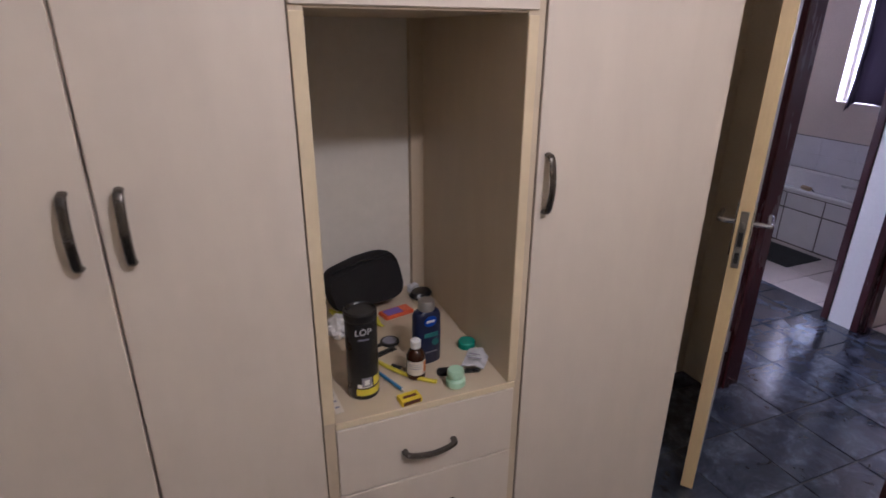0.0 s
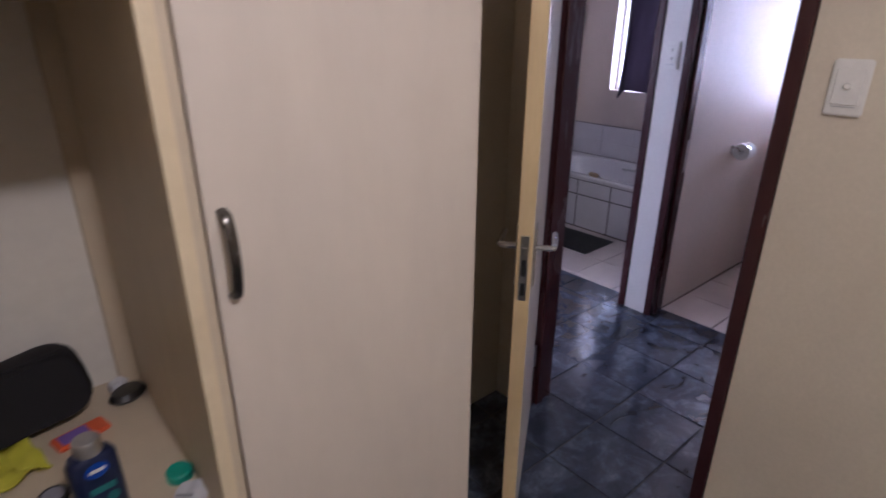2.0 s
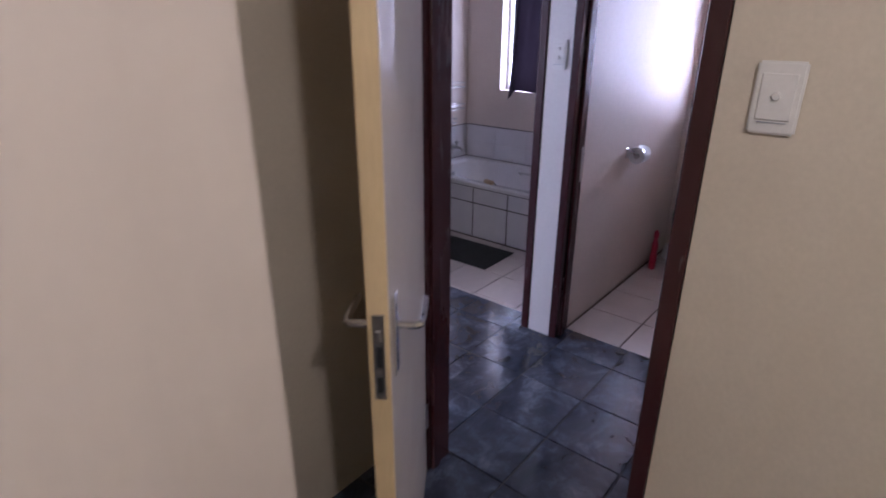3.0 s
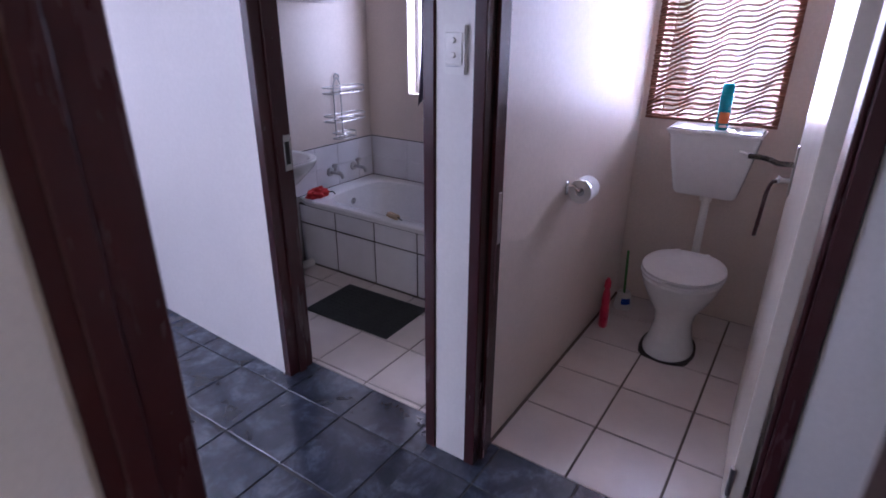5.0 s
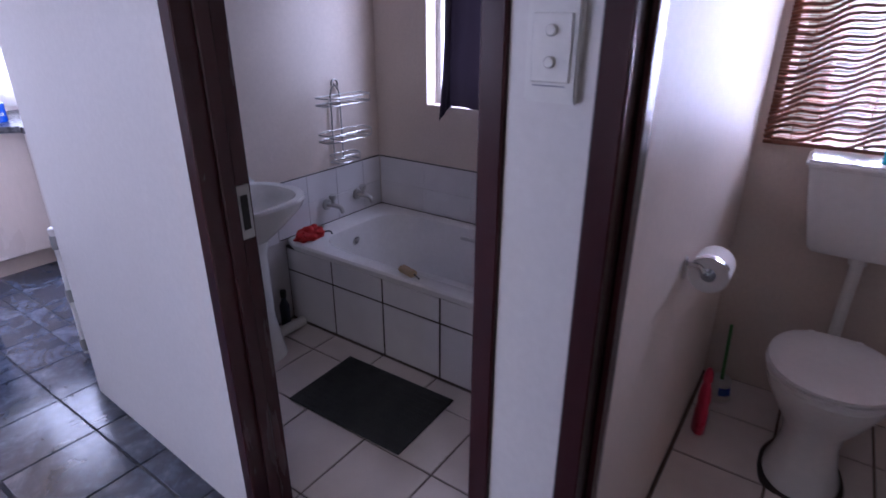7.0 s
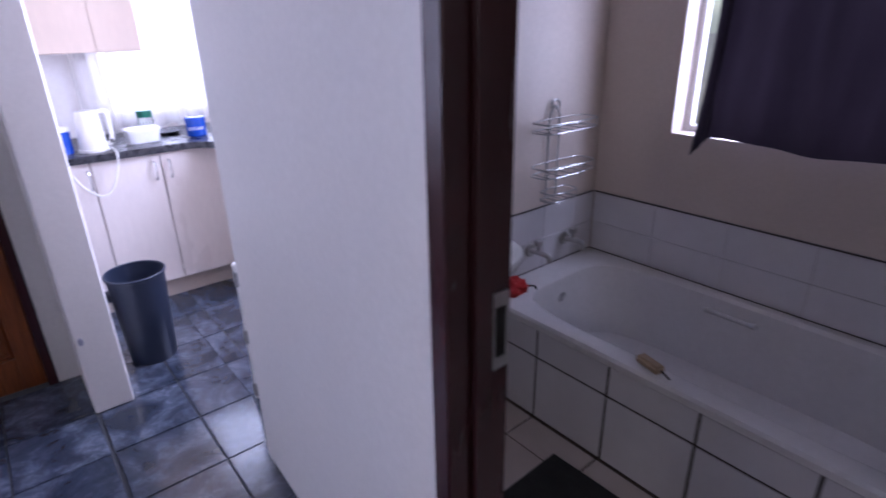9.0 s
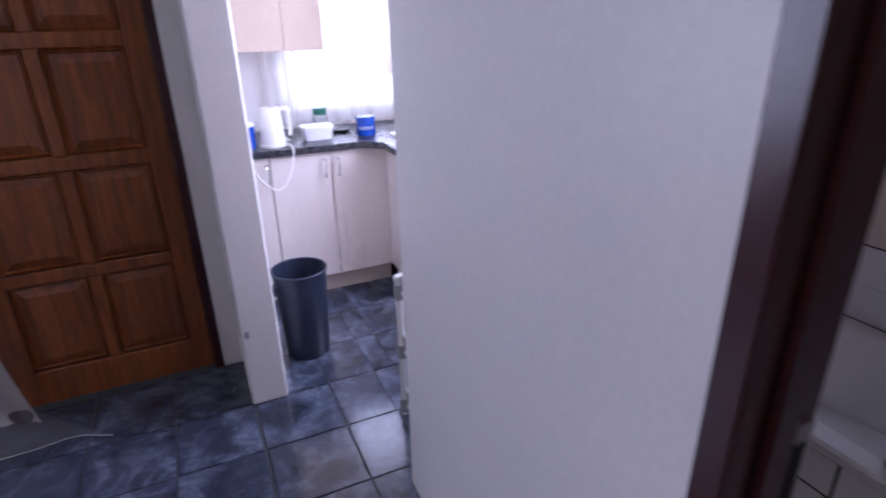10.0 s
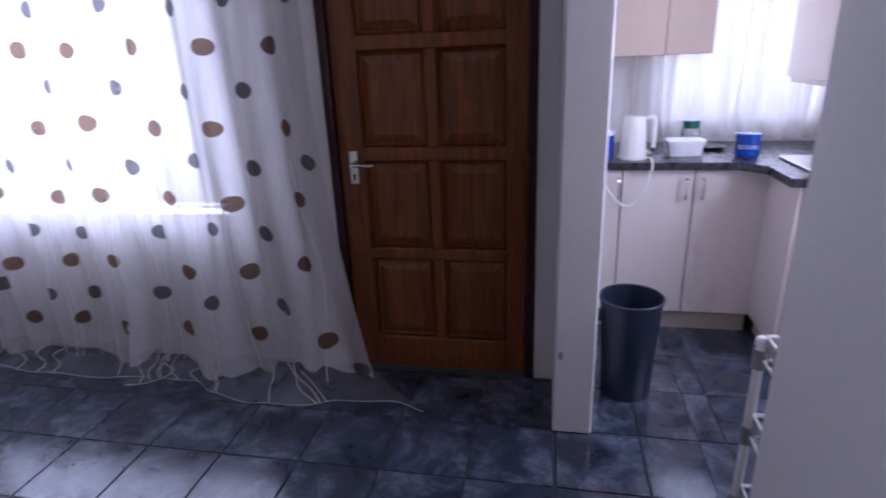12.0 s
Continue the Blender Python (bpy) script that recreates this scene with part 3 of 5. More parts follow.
def wall_switch(label, place, rz, buttons=1, w=0.078, h=0.125):
    """A switch plate in the plane x = 0 facing -x."""
    th = thing("light_switch", label, "switch", place, rz)
    part("plate", box(-0.011, 0, -w / 2, w / 2, -h / 2, h / 2, 0.004, seg=2), "switch_plastic", th)
    part("cover", box(-0.014, -0.0105, -w * 0.36, w * 0.36, -h * 0.30, h * 0.34, 0.0015), "switch_plastic", th)
    zs = (0.004,) if buttons == 1 else (0.024, -0.014)
    for z in zs:
        bm = move(lathe([(0, 0), (0.0075, 0), (0.0075, 0.004), (0.006, 0.006), (0, 0.006)], 16), Matrix.Translation((-0.0138, 0, z)) @ pose(0, 0, 0, 0, -90, 0))
        part("button", bm, "switch_plastic", th, smooth=True)
    part("seam", box(-0.0145, -0.0138, -w * 0.30, w * 0.30, -h * 0.335, -h * 0.325), "print_grey", th)
    return th


wall_switch("white plastic single light switch on the bedroom wall", (1.92, 0.676, 1.415), 0)
wall_switch("white plastic double switch on the pillar between doorways", (CX, 1.748, 1.415), 0, 2, 0.075, 0.13)

# ---- things in the wardrobe niche ----
SH = 0.7165


def lettering(text, size, parent, m, mat):
    cu = bpy.data.curves.new("lettering", "FONT")
    cu.body, cu.size, cu.extrude, cu.align_x, cu.align_y = text, size, 0.0002, "CENTER", "CENTER"
    me = new("lettering_source", cu)
    dg = bpy.context.evaluated_depsgraph_get()
    mesh = bpy.data.meshes.new_from_object(me.evaluated_get(dg))
    bpy.data.objects.remove(me)
    mesh.materials.clear()
    mesh.materials.append(MATS[mat])
    ob = new("lettering", mesh)
    ob.parent, ob.matrix_basis = parent, m
    return ob


def band(r0, r1, a0, a1, z0, z1, n=10):
    """A curved patch on a round body, between two angles."""
    b = bmesh.new()
    vs = [[b.verts.new((r * math.cos(a), r * math.sin(a), z)) for a in [radians(a0 + (a1 - a0) * i / n) for i in range(n + 1)]] for r, z in ((r0, z0), (r1, z1))]
    for i in range(n):
        b.faces.new((vs[0][i], vs[0][i + 1], vs[1][i + 1], vs[1][i]))
    return b


pouch = thing("toiletry_pouch", "black soft cloth pouch leaning in the niche", "bag", (0.322, 1.60, SH), 6)
pouch.matrix_basis = pose(0.326, 1.60, SH + 0.014, 0, -9, 6)
rings = []
for k in range(9):
    t = k / 8
    d = 0.045 * math.sin(math.pi * (0.12 + 0.76 * t)) + 0.004
    ring = []
    for i in range(24):
        a = 2 * math.pi * i / 24
        cx, cz = math.copysign(abs(math.cos(a)) ** 0.45, math.cos(a)), math.copysign(abs(math.sin(a)) ** 0.5, math.sin(a))
        s = 1 - 0.10 * abs(2 * t - 1) ** 2
        ring.append((0.126 * cx * s, -0.05 + 0.085 * t + 0.02 * cz, 0.077 + 0.071 * cz * s * (1 - 0.12 * (cx < 0))))
    rings.append(ring)
part("body", loft(rings), "black_cloth", pouch, smooth=True)
part("zip", tube([(-0.10, -0.02, 0.143), (0.0, -0.015, 0.149), (0.10, -0.02, 0.145)], 0.004, 6), "black_cloth", pouch)

can = thing("ball_tube", "black cylindrical tube with yellow and white print", "container", (0.200, 1.150, SH))
part("body", lathe([(0, 0), (0.036, 0), (0.038, 0.004), (0.038, 0.205), (0, 0.205)], 32), "black_plastic", can, smooth=True)
part("lid", lathe([(0.038, 0.207), (0.0395, 0.209), (0.0395, 0.226), (0.036, 0.229), (0.033, 0.224), (0, 0.224)], 32), "black_plastic", can, "black ribbed plastic lid", True)
part("print_band", band(0.0383, 0.0383, -130, -20, 0.012, 0.030), "yellow_plastic", can, "yellow printed band")
part("print_band", band(0.0384, 0.0384, -125, -70, 0.034, 0.044), "print_white", can, "white printed stripe")
part("print_disc", band(0.0386, 0.0386, -108, -72, 0.036, 0.062), "print_grey", can)
part("print_disc", band(0.0388, 0.0388, -99, -81, 0.042, 0.056), "print_white", can)
part("print_stripe", band(0.0385, 0.0385, -65, -25, 0.036, 0.060), "yellow_plastic", can)
lettering("LOP", 0.022, can, pose(-0.004, -0.0386, 0.185, 90, 0, 0), "print_white")
part("print_bar", band(0.0384, 0.0384, -115, -75, 0.163, 0.167), "print_grey", can)

lotion = thing("lotion_bottle", "navy blue flat lotion bottle with silver cap", "bottle", (0.392, 1.225, SH), 8)
rings = []
for z, w, d in ((0, 0.034, 0.019), (0.004, 0.038, 0.022), (0.08, 0.039, 0.023), (0.140, 0.038, 0.022), (0.150, 0.033, 0.020), (0.154, 0.022, 0.018)):
    rings.append([(w * math.copysign(abs(math.cos(2 * math.pi * i / 28)) ** 0.6, math.cos(2 * math.pi * i / 28)), d * math.copysign(abs(math.sin(2 * math.pi * i / 28)) ** 0.8, math.sin(2 * math.pi * i / 28)), z) for i in range(28)])
part("body", loft(rings), "navy_plastic", lotion, smooth=True)
part("cap", lathe([(0, 0.154), (0.021, 0.154), (0.022, 0.157), (0.022, 0.178), (0.020, 0.181), (0, 0.181)], 24), "silver_cap", lotion, "silver screw cap", True)
part("logo_disc", move(lathe([(0, 0), (0.015, 0), (0.015, 0.0006), (0, 0.0006)], 20, 1.25), pose(0, -0.0228, 0.128, 90, 0, 0)), "blue_tin", lotion)
part("logo_bar", box(-0.012, 0.012, -0.0240, -0.0233, 0.125, 0.131), "print_white", lotion)
part("print_patch", box(-0.018, 0.022, -0.0238, -0.0228, 0.082, 0.094), "print_teal", lotion)
part("print_disc", move(lathe([(0, 0), (0.010, 0), (0.010, 0.0006), (0, 0.0006)], 16), pose(0.014, -0.0233, 0.065, 90, 0, 0)), "print_teal", lotion)
part("print_bar", box(-0.014, 0.020, -0.0238, -0.0228, 0.036, 0.039), "print_grey", lotion)

med = thing("medicine_bottle", "brown glass medicine bottle with white cap and label", "bottle", (0.341, 1.165, SH))
part("body", lathe([(0, 0), (0.022, 0), (0.0245, 0.003), (0.0245, 0.062), (0.020, 0.074), (0.0115, 0.082), (0.0115, 0.088), (0, 0.088)], 28), "amber_glass", med, smooth=True)
part("cap", lathe([(0, 0.086), (0.0135, 0.086), (0.0138, 0.104), (0.012, 0.106), (0, 0.106)], 20), "print_white", med, "white plastic cap", True)
part("label", band(0.0248, 0.0248, -175, -5, 0.016, 0.055, 16), "label_paper", med, "cream printed paper label")
part("label_print", band(0.0250, 0.0250, -60, -15, 0.020, 0.052, 8), "print_orange", med)
for z in (0.046, 0.040, 0.034):
    part("label_bar", band(0.0250, 0.0250, -150, -75, z, z + 0.002, 8), "print_grey", med)

jar = thing("cream_jar", "two small mint green plastic jars stacked", "jar", (0.420, 1.090, SH))
part("lower_jar", lathe([(0, 0), (0.020, 0), (0.025, 0.006), (0.025, 0.020), (0.020, 0.025), (0, 0.025)], 28), "mint_plastic", jar, smooth=True)
part("upper_jar", lathe([(0, 0.025), (0.018, 0.025), (0.0215, 0.030), (0.0215, 0.043), (0.019, 0.047), (0, 0.047)], 28), "mint_plastic", jar, smooth=True)

capg = thing("green_lid", "round green plastic screw lid", "lid", (0.522, 1.250, SH))
part("lid", lathe([(0, 0), (0.024, 0), (0.0245, 0.002), (0.0245, 0.016), (0.022, 0.019), (0, 0.017)], 28), "teal_cap", capg, smooth=True)

sach = thing("crumpled_sachet", "crumpled silver and white paper sachet", "wrapper", (0.512, 1.165, SH), -38)
b = bmesh.new()
bmesh.ops.create_grid(b, x_segments=12, y_segments=9, size=0.5)
for v in b.verts:
    x, y = v.co.x * 0.060, v.co.y * 0.092
    v.co = (x, y, 0.012 + 0.010 * noise.noise((x * 40, y * 40, 3)) + 0.012 * max(0, 0.5 - abs(v.co.x)))
bmesh.ops.solidify(b, geom=b.faces[:], thickness=0.002)
part("wrapper", b, "foil_paper", sach, smooth=True)
part("print_bar", box(-0.02, 0.018, -0.018, -0.014, 0.0225, 0.0235), "print_grey", sach)
part("print_bar", box(-0.02, 0.010, 0.000, 0.004, 0.0235, 0.0245), "print_grey", sach)

mb = thing("matchbox", "small yellow matchbox with striking strip", "box", (0.292, 1.072, SH), 6)
part("sleeve", box(-0.026, 0.026, -0.0165, 0.0165, 0, 0.014, 0.0006), "matchbox_yellow", mb)
part("striking_strip", box(-0.022, 0.022, -0.0172, -0.0166, 0.002, 0.012), "matchbox_strike", mb)
part("print_bar", box(-0.018, 0.018, -0.006, 0.004, 0.0142, 0.0146), "matchbox_strike", mb)

hose = thing("yellow_strip", "thin bent yellow plastic strip", "strip")
part("strip", tube(smooth_path([(0.256, 1.270, SH + 0.007), (0.285, 1.215, SH + 0.007), (0.325, 1.160, SH + 0.006), (0.362, 1.125, SH + 0.006), (0.378, 1.112, SH + 0.007)], 6), 0.006, 8, flat=0.8), "yellow_plastic", hose, smooth=True)
pen = thing("pencil", "blue pencil with a dark tip", "pencil")
part("shaft", tube([(0.243, 1.235, SH + 0.005), (0.287, 1.115, SH + 0.005)], 0.0045, 6), "blue_pencil", pen)
part("tip", tube([(0.287, 1.115, SH + 0.005), (0.291, 1.104, SH + 0.004)], 0.0042, 6, taper=[1, 0.2]), "label_paper", pen)
comb = thing("hair_clipper", "black plastic grooming tool lying on the shelf", "tool", (0.447, 1.135, SH), -14)
part("body", box(-0.055, 0.000, -0.012, 0.012, 0, 0.016, 0.004, seg=2), "black_plastic", comb, smooth=True)
part("handle", box(0.0, 0.058, -0.0055, 0.0055, 0, 0.010, 0.003, seg=2), "black_plastic", comb, smooth=True)
part("hole", lathe([(0.003, 0.0101), (0.0045, 0.0106), (0.003, 0.011)], 12), "steel", comb).location = (0.050, 0, 0)
scis = thing("hand_mirror", "small black hand mirror with a grey face", "mirror", (0.325, 1.345, SH), 12)
part("frame", lathe([(0, 0), (0.026, 0), (0.028, 0.004), (0.026, 0.008), (0, 0.008)], 28), "black_plastic", scis, smooth=True)
part("face", lathe([(0, 0.0082), (0.020, 0.0082), (0.020, 0.0088), (0, 0.0088)], 28), "print_grey", scis)
part("grip", tube(smooth_path([(-0.025, 0, 0.004), (-0.06, -0.006, 0.005), (-0.10, -0.012, 0.005)], 5), 0.007, 8, flat=0.6), "black_plastic", scis, smooth=True)
lip = thing("lip_balm", "small black tube on its side", "tube", (0.305, 1.205, SH + 0.0075), -50)
part("tube", move(lathe([(0, -0.018), (0.007, -0.018), (0.007, 0.012), (0, 0.012)], 16), pose(0, 0, 0, 0, 90, 0)), "black_plastic", lip, smooth=True)
part("cap", move(lathe([(0, 0.0125), (0.0062, 0.0125), (0.0062, 0.020), (0, 0.020)], 16), pose(0, 0, 0, 0, 90, 0)), "brick_soap", lip, smooth=True)
clip = thing("hair_comb", "short dark comb lying flat", "comb", (0.300, 1.300, SH), 20)
part("spine", box(-0.032, 0.032, 0.002, 0.010, 0, 0.004, 0.001), "black_plastic", clip)
for i in range(14):
    part("tooth", box(-0.030 + i * 0.0045, -0.028 + i * 0.0045, -0.010, 0.002, 0.0005, 0.003), "black_plastic", clip)
choc = thing("sweet_packet", "orange packet with a purple print", "packet", (0.395, 1.505, SH), 14)
part("wrapper", box(-0.052, 0.052, -0.026, 0.026, 0, 0.012, 0.004, seg=2), "orange_pack", choc)
part("print", box(-0.040, 0.015, -0.018, 0.018, 0.012, 0.0128), "purple_print", choc)
cl2 = thing("yellow_cloth", "crumpled yellow cloth behind the black tube", "cloth", (0.262, 1.49, SH), 15)
b = bmesh.new()
bmesh.ops.create_grid(b, x_segments=16, y_segments=16, size=0.5)
for v in b.verts:
    x, y = v.co.x * 0.11, v.co.y * 0.15
    v.co = (x + 0.01 * noise.noise((y * 30, x * 20, 1)), y, 0.018 + 0.020 * noise.noise((x * 28, y * 28, 7)) + 0.01 * v.co.y)
bmesh.ops.solidify(b, geom=b.faces[:], thickness=0.002)
part("cloth", b, "yellow_cloth", cl2, smooth=True)
tis = thing("paper_tissue", "crumpled white paper tissue", "tissue", (0.205, 1.44, SH), -20)
b = bmesh.new()
bmesh.ops.create_icosphere(b, subdivisions=3, radius=1)
for v in b.verts:
    k = 1 + 0.35 * noise.noise(v.co * 2.3)
    v.co = (v.co.x * 0.038 * k, v.co.y * 0.05 * k, max(0, 0.028 + v.co.z * 0.030 * k))
part("tissue", b, "print_white", tis)
red = thing("red_sachet", "small red foil sachet", "wrapper", (0.135, 1.37, SH), 30)
part("wrapper", box(-0.02, 0.02, -0.015, 0.015, 0, 0.008, 0.003), "orange_pack", red)
ring_ = thing("hair_band", "black elastic hair band", "hair band", (0.165, 1.60, SH + 0.030))
part("band", tube([(0.026 * math.cos(a), 0.018 * math.sin(a), 0.004 * math.sin(2 * a)) for a in [2 * math.pi * i / 24 for i in range(25)]], 0.005, 6), "black_cloth", ring_, smooth=True)
base_ = thing("cosmetic_pot", "small white plastic pot under the hair band", "pot", (0.165, 1.60, SH))
part("pot", lathe([(0, 0), (0.03, 0), (0.03, 0.024), (0, 0.024)], 24), "print_white", base_, smooth=True)
brush = thing("hair_brush", "dark oval hair brush in the back corner", "brush", (0.505, 1.585, SH + 0.002), 25)
part("head", lathe([(0, 0), (0.030, 0.002), (0.038, 0.012), (0.030, 0.024), (0, 0.028)], 24, 1.15, 0.85), "black_plastic", brush, smooth=True)
part("sleeve", box(-0.01, 0.03, 0.03, 0.06, 0.0, 0.03, 0.006), "foil_paper", brush)
stk = thing("paper_strip", "white paper strip with small print", "paper", (0.122, 1.135, SH), 4)
part("sheet", box(-0.008, 0.012, -0.05, 0.05, 0, 0.0012), "label_paper", stk)
for i in range(3):
    part("print_bar", box(-0.004, 0.006, -0.03 + i * 0.025, -0.024 + i * 0.025, 0.0013, 0.0016), "print_grey", stk)

# ---- bathroom ----
bath = thing("bathtub", "white built-in bathtub with dark-jointed tiled front", "bathtub")
BX0, BY0, BY1, BZ = 4.038, 1.795, 3.53, 0.437


def rounded_rect(x0, x1, y0, y1, z, e, n=64):
    out = []
    for i in range(n):
        a = 2 * math.pi * (i + 0.5) / n
        c, s = math.cos(a), math.sin(a)
        m = max(abs(c), abs(s)) if e is None else (abs(c) ** e + abs(s) ** e) ** (1 / e)
        out.append(((x0 + x1) / 2 + (x1 - x0) / 2 * c / m, (y0 + y1) / 2 + (y1 - y0) / 2 * s / m, z))
    return out


r = [rounded_rect(BX0 - 0.012, EX - 0.003, BY0, BY1, BZ - 0.035, 40), rounded_rect(BX0 - 0.016, EX - 0.003, BY0, BY1, BZ - 0.010, 40),
     rounded_rect(BX0 - 0.008, EX - 0.003, BY0, BY1, BZ, 40),
     rounded_rect(BX0 + 0.055, EX - 0.045, BY0 + 0.10, BY1 - 0.11, BZ, 7), rounded_rect(BX0 + 0.075, EX - 0.06, BY0 + 0.12, BY1 - 0.13, BZ - 0.012, 6),
     rounded_rect(BX0 + 0.10, EX - 0.085, BY0 + 0.19, BY1 - 0.16, BZ - 0.16, 5), rounded_rect(BX0 + 0.13, EX - 0.11, BY0 + 0.28, BY1 - 0.19, BZ - 0.31, 4.5),
     rounded_rect(BX0 + 0.19, EX - 0.17, BY0 + 0.38, BY1 - 0.26, BZ - 0.345, 4)]
part("tub", loft(r, False), "bath_enamel", bath, "white enamel tub with soft rim", True)
panel = part("front_panel", box(BX0 + 0.003, BX0 + 0.03, BY0, BY1, 0, BZ - 0.034), "grout_black", bath, "dark grout behind the tiles")
TY = [3.528, 3.216, 2.904, 2.592, 2.276, 1.96, 1.80]
for y1, y0 in zip(TY, TY[1:]):
    for z0, z1 in ((0.006, 0.270), (0.279, 0.392)):
        part("tile", box(BX0 - 0.001, BX0 + 0.006, y0 + 0.005, y1 - 0.005, z0, z1, 0.0015), "wall_tile_white", panel)
for y in (2.88, 2.71):
    part("grip_post", move(lathe([(0, 0), (0.012, 0), (0.010, 0.03), (0, 0.03)], 12), pose(EX - 0.085, y, BZ - 0.06, 0, -70, 0)), "steel", bath, smooth=True)
part("grip_bar", tube([(EX - 0.117, 2.89, BZ - 0.046), (EX - 0.117, 2.70, BZ - 0.046)], 0.009, 10), "steel", bath, "worn steel grab bar", True)
ov = part("overflow", move(lathe([(0, 0), (0.022, 0), (0.024, 0.004), (0.018, 0.007), (0.010, 0.005), (0, 0.005)], 20), pose(4.38, BY1 - 0.150, 0.352, 100, 0, 0)), "chrome", bath, smooth=True)


def bib_tap(x, z):
    th = thing("bath_tap", "worn chrome bath tap on the tiled wall", "tap", (x, 3.522, z), 0, "taps over the bath")
    part("flange", move(lathe([(0, 0), (0.030, 0), (0.028, 0.010), (0.016, 0.014), (0, 0.014)], 20), pose(0, 0, 0, 90, 0, 0)), "steel", th, smooth=True)
    part("spout", tube(smooth_path([(0, -0.012, 0), (0.0, -0.06, 0.004), (0.01, -0.095, -0.004), (0.012, -0.105, -0.03)], 5), 0.012, 10), "steel", th, smooth=True)
    part("stem", lathe([(0, 0), (0.009, 0), (0.009, 0.03), (0, 0.03)], 12), "steel", th).location = (0, -0.05, 0.008)
    part("knob", lathe([(0, 0.030), (0.018, 0.030), (0.021, 0.040), (0.018, 0.052), (0, 0.054)], 12), "steel", th, smooth=True).location = (0, -0.05, 0.008)


bib_tap(4.325, 0.542)
bib_tap(4.552, 0.540)

cad = thing("shower_caddy", "three-tier chrome wire shower caddy on the wall", "rack", (4.44, 3.529, 0))
for dx in (-0.032, 0.032):
    part("upright", tube(smooth_path([(dx, -0.008, 0.755), (dx, -0.008, 1.02), (dx * 0.9, -0.008, 1.10), (0.0, -0.008, 1.142)], 6), 0.0045, 6), "steel", cad, smooth=True)
part("hook", tube([(0.0 + 0.022 * math.cos(a), -0.010, 1.142 + 0.022 * math.sin(a)) for a in [radians(200 - i * 30) for i in range(9)]], 0.005, 6), "steel", cad, smooth=True)
for z, w, d in ((1.055, 0.160, 0.11), (0.880, 0.160, 0.11), (0.762, 0.085, 0.08)):
    bm = None
    for dz in (0.0, 0.035):
        bm = tube([(w * cx_, -0.012 - d * (0.5 + 0.5 * sy_), z + dz) for cx_, sy_ in [(math.copysign(abs(math.cos(a)) ** 0.5, math.cos(a)), math.copysign(abs(math.sin(a)) ** 0.5, math.sin(a))) for a in [2 * math.pi * i / 24 for i in range(25)]]], 0.003, 6, bm)
    for i in range(5):
        x = -w * 0.8 + i * w * 0.4
        bm = tube([(x, -0.013, z), (x, -0.012 - d, z)], 0.002, 5, bm)
    for sx in (-1, 1):
        bm = tube([(sx * w * 0.9, -0.012 - d * 0.9, z), (sx * w * 0.9, -0.012 - d * 0.9, z + 0.035)], 0.002, 5, bm)
    part("wire_shelf", bm, "steel", cad, smooth=True)

rc = thing("red_cloth", "crumpled red cloth on the bath corner", "cloth", (4.125, 3.44, BZ))
b = bmesh.new()
bmesh.ops.create_icosphere(b, subdivisions=4, radius=1)
for v in b.verts:
    k = 1 + 0.45 * noise.noise(v.co * 2.2) + 0.15 * noise.noise(v.co * 6)
    v.co = (v.co.x * 0.075 * k, v.co.y * 0.05 * k, max(0.001, 0.018 + v.co.z * 0.038 * k))
part("cloth", b, "red_cloth", rc, smooth=True)
part("cord", tube(smooth_path([(0.06, -0.03, 0.02), (0.085, -0.05, 0.02), (0.095, -0.055, 0.004)], 5), 0.004, 6), "black_cloth", rc, smooth=True)
pb = thing("scrub_brush", "tan bristle scrubbing brush on the bath rim", "brush", (4.072, 2.785, BZ + 0.001), 75)
part("bristles", box(-0.05, 0.045, -0.02, 0.02, 0, 0.028, 0.008, seg=3), "brick_soap", pb, smooth=True)
part("loop", tube(smooth_path([(-0.045, 0, 0.016), (-0.065, 0.006, 0.018), (-0.085, 0.0, 0.006)], 5), 0.003, 6), "black_cloth", pb, smooth=True)

bmt = thing("bath_mat", "dark grey rubber bath mat on the tiles", "mat", (3.755, 2.735, 0.001), 1.2)
part("mat", box(-0.185, 0.185, -0.285, 0.285, 0, 0.008, 0.003), "mat_rubber", bmt)
bm = bmesh.new()
for i in range(11):
    for j in range(17):
        box(-0.168 + i * 0.032, -0.150 + i * 0.032, -0.268 + j * 0.032, -0.250 + j * 0.032, 0.0075, 0.0100, bm=bm)
tagged(part("studs", bm, "mat_rubber", bmt), kind="stuff")

bas = thing("wash_basin", "white ceramic wash basin on a pedestal", "basin", (3.672, 3.295, 0))
r = []
for z, sx_, sy_ in ((0.60, 0.08, 0.07), (0.66, 0.15, 0.13), (0.735, 0.225, 0.195), (0.775, 0.24, 0.215), (0.785, 0.235, 0.21), (0.782, 0.205, 0.18), (0.74, 0.17, 0.14), (0.68, 0.09, 0.08)):
    r.append([(sx_ * math.copysign(abs(math.cos(a)) ** 0.8, math.cos(a)), sy_ * math.copysign(abs(math.sin(a)) ** 0.8, math.sin(a)), z) for a in [2 * math.pi * i / 40 for i in range(40)]])
part("bowl", loft(r), "ceramic_white", bas, smooth=True)
part("pedestal", lathe([(0, 0.0), (0.11, 0.0), (0.10, 0.05), (0.075, 0.2), (0.075, 0.5), (0.10, 0.61), (0, 0.61)], 24), "ceramic_white", bas, smooth=True).location = (0.05, 0.08, 0)
part("splash_block", box(-0.20, 0.20, 0.17, 0.232, 0.62, 0.80, 0.015, seg=2), "ceramic_white", bas, smooth=True)
pipe = thing("waste_pipe", "white plastic waste pipe along the floor", "pipe")
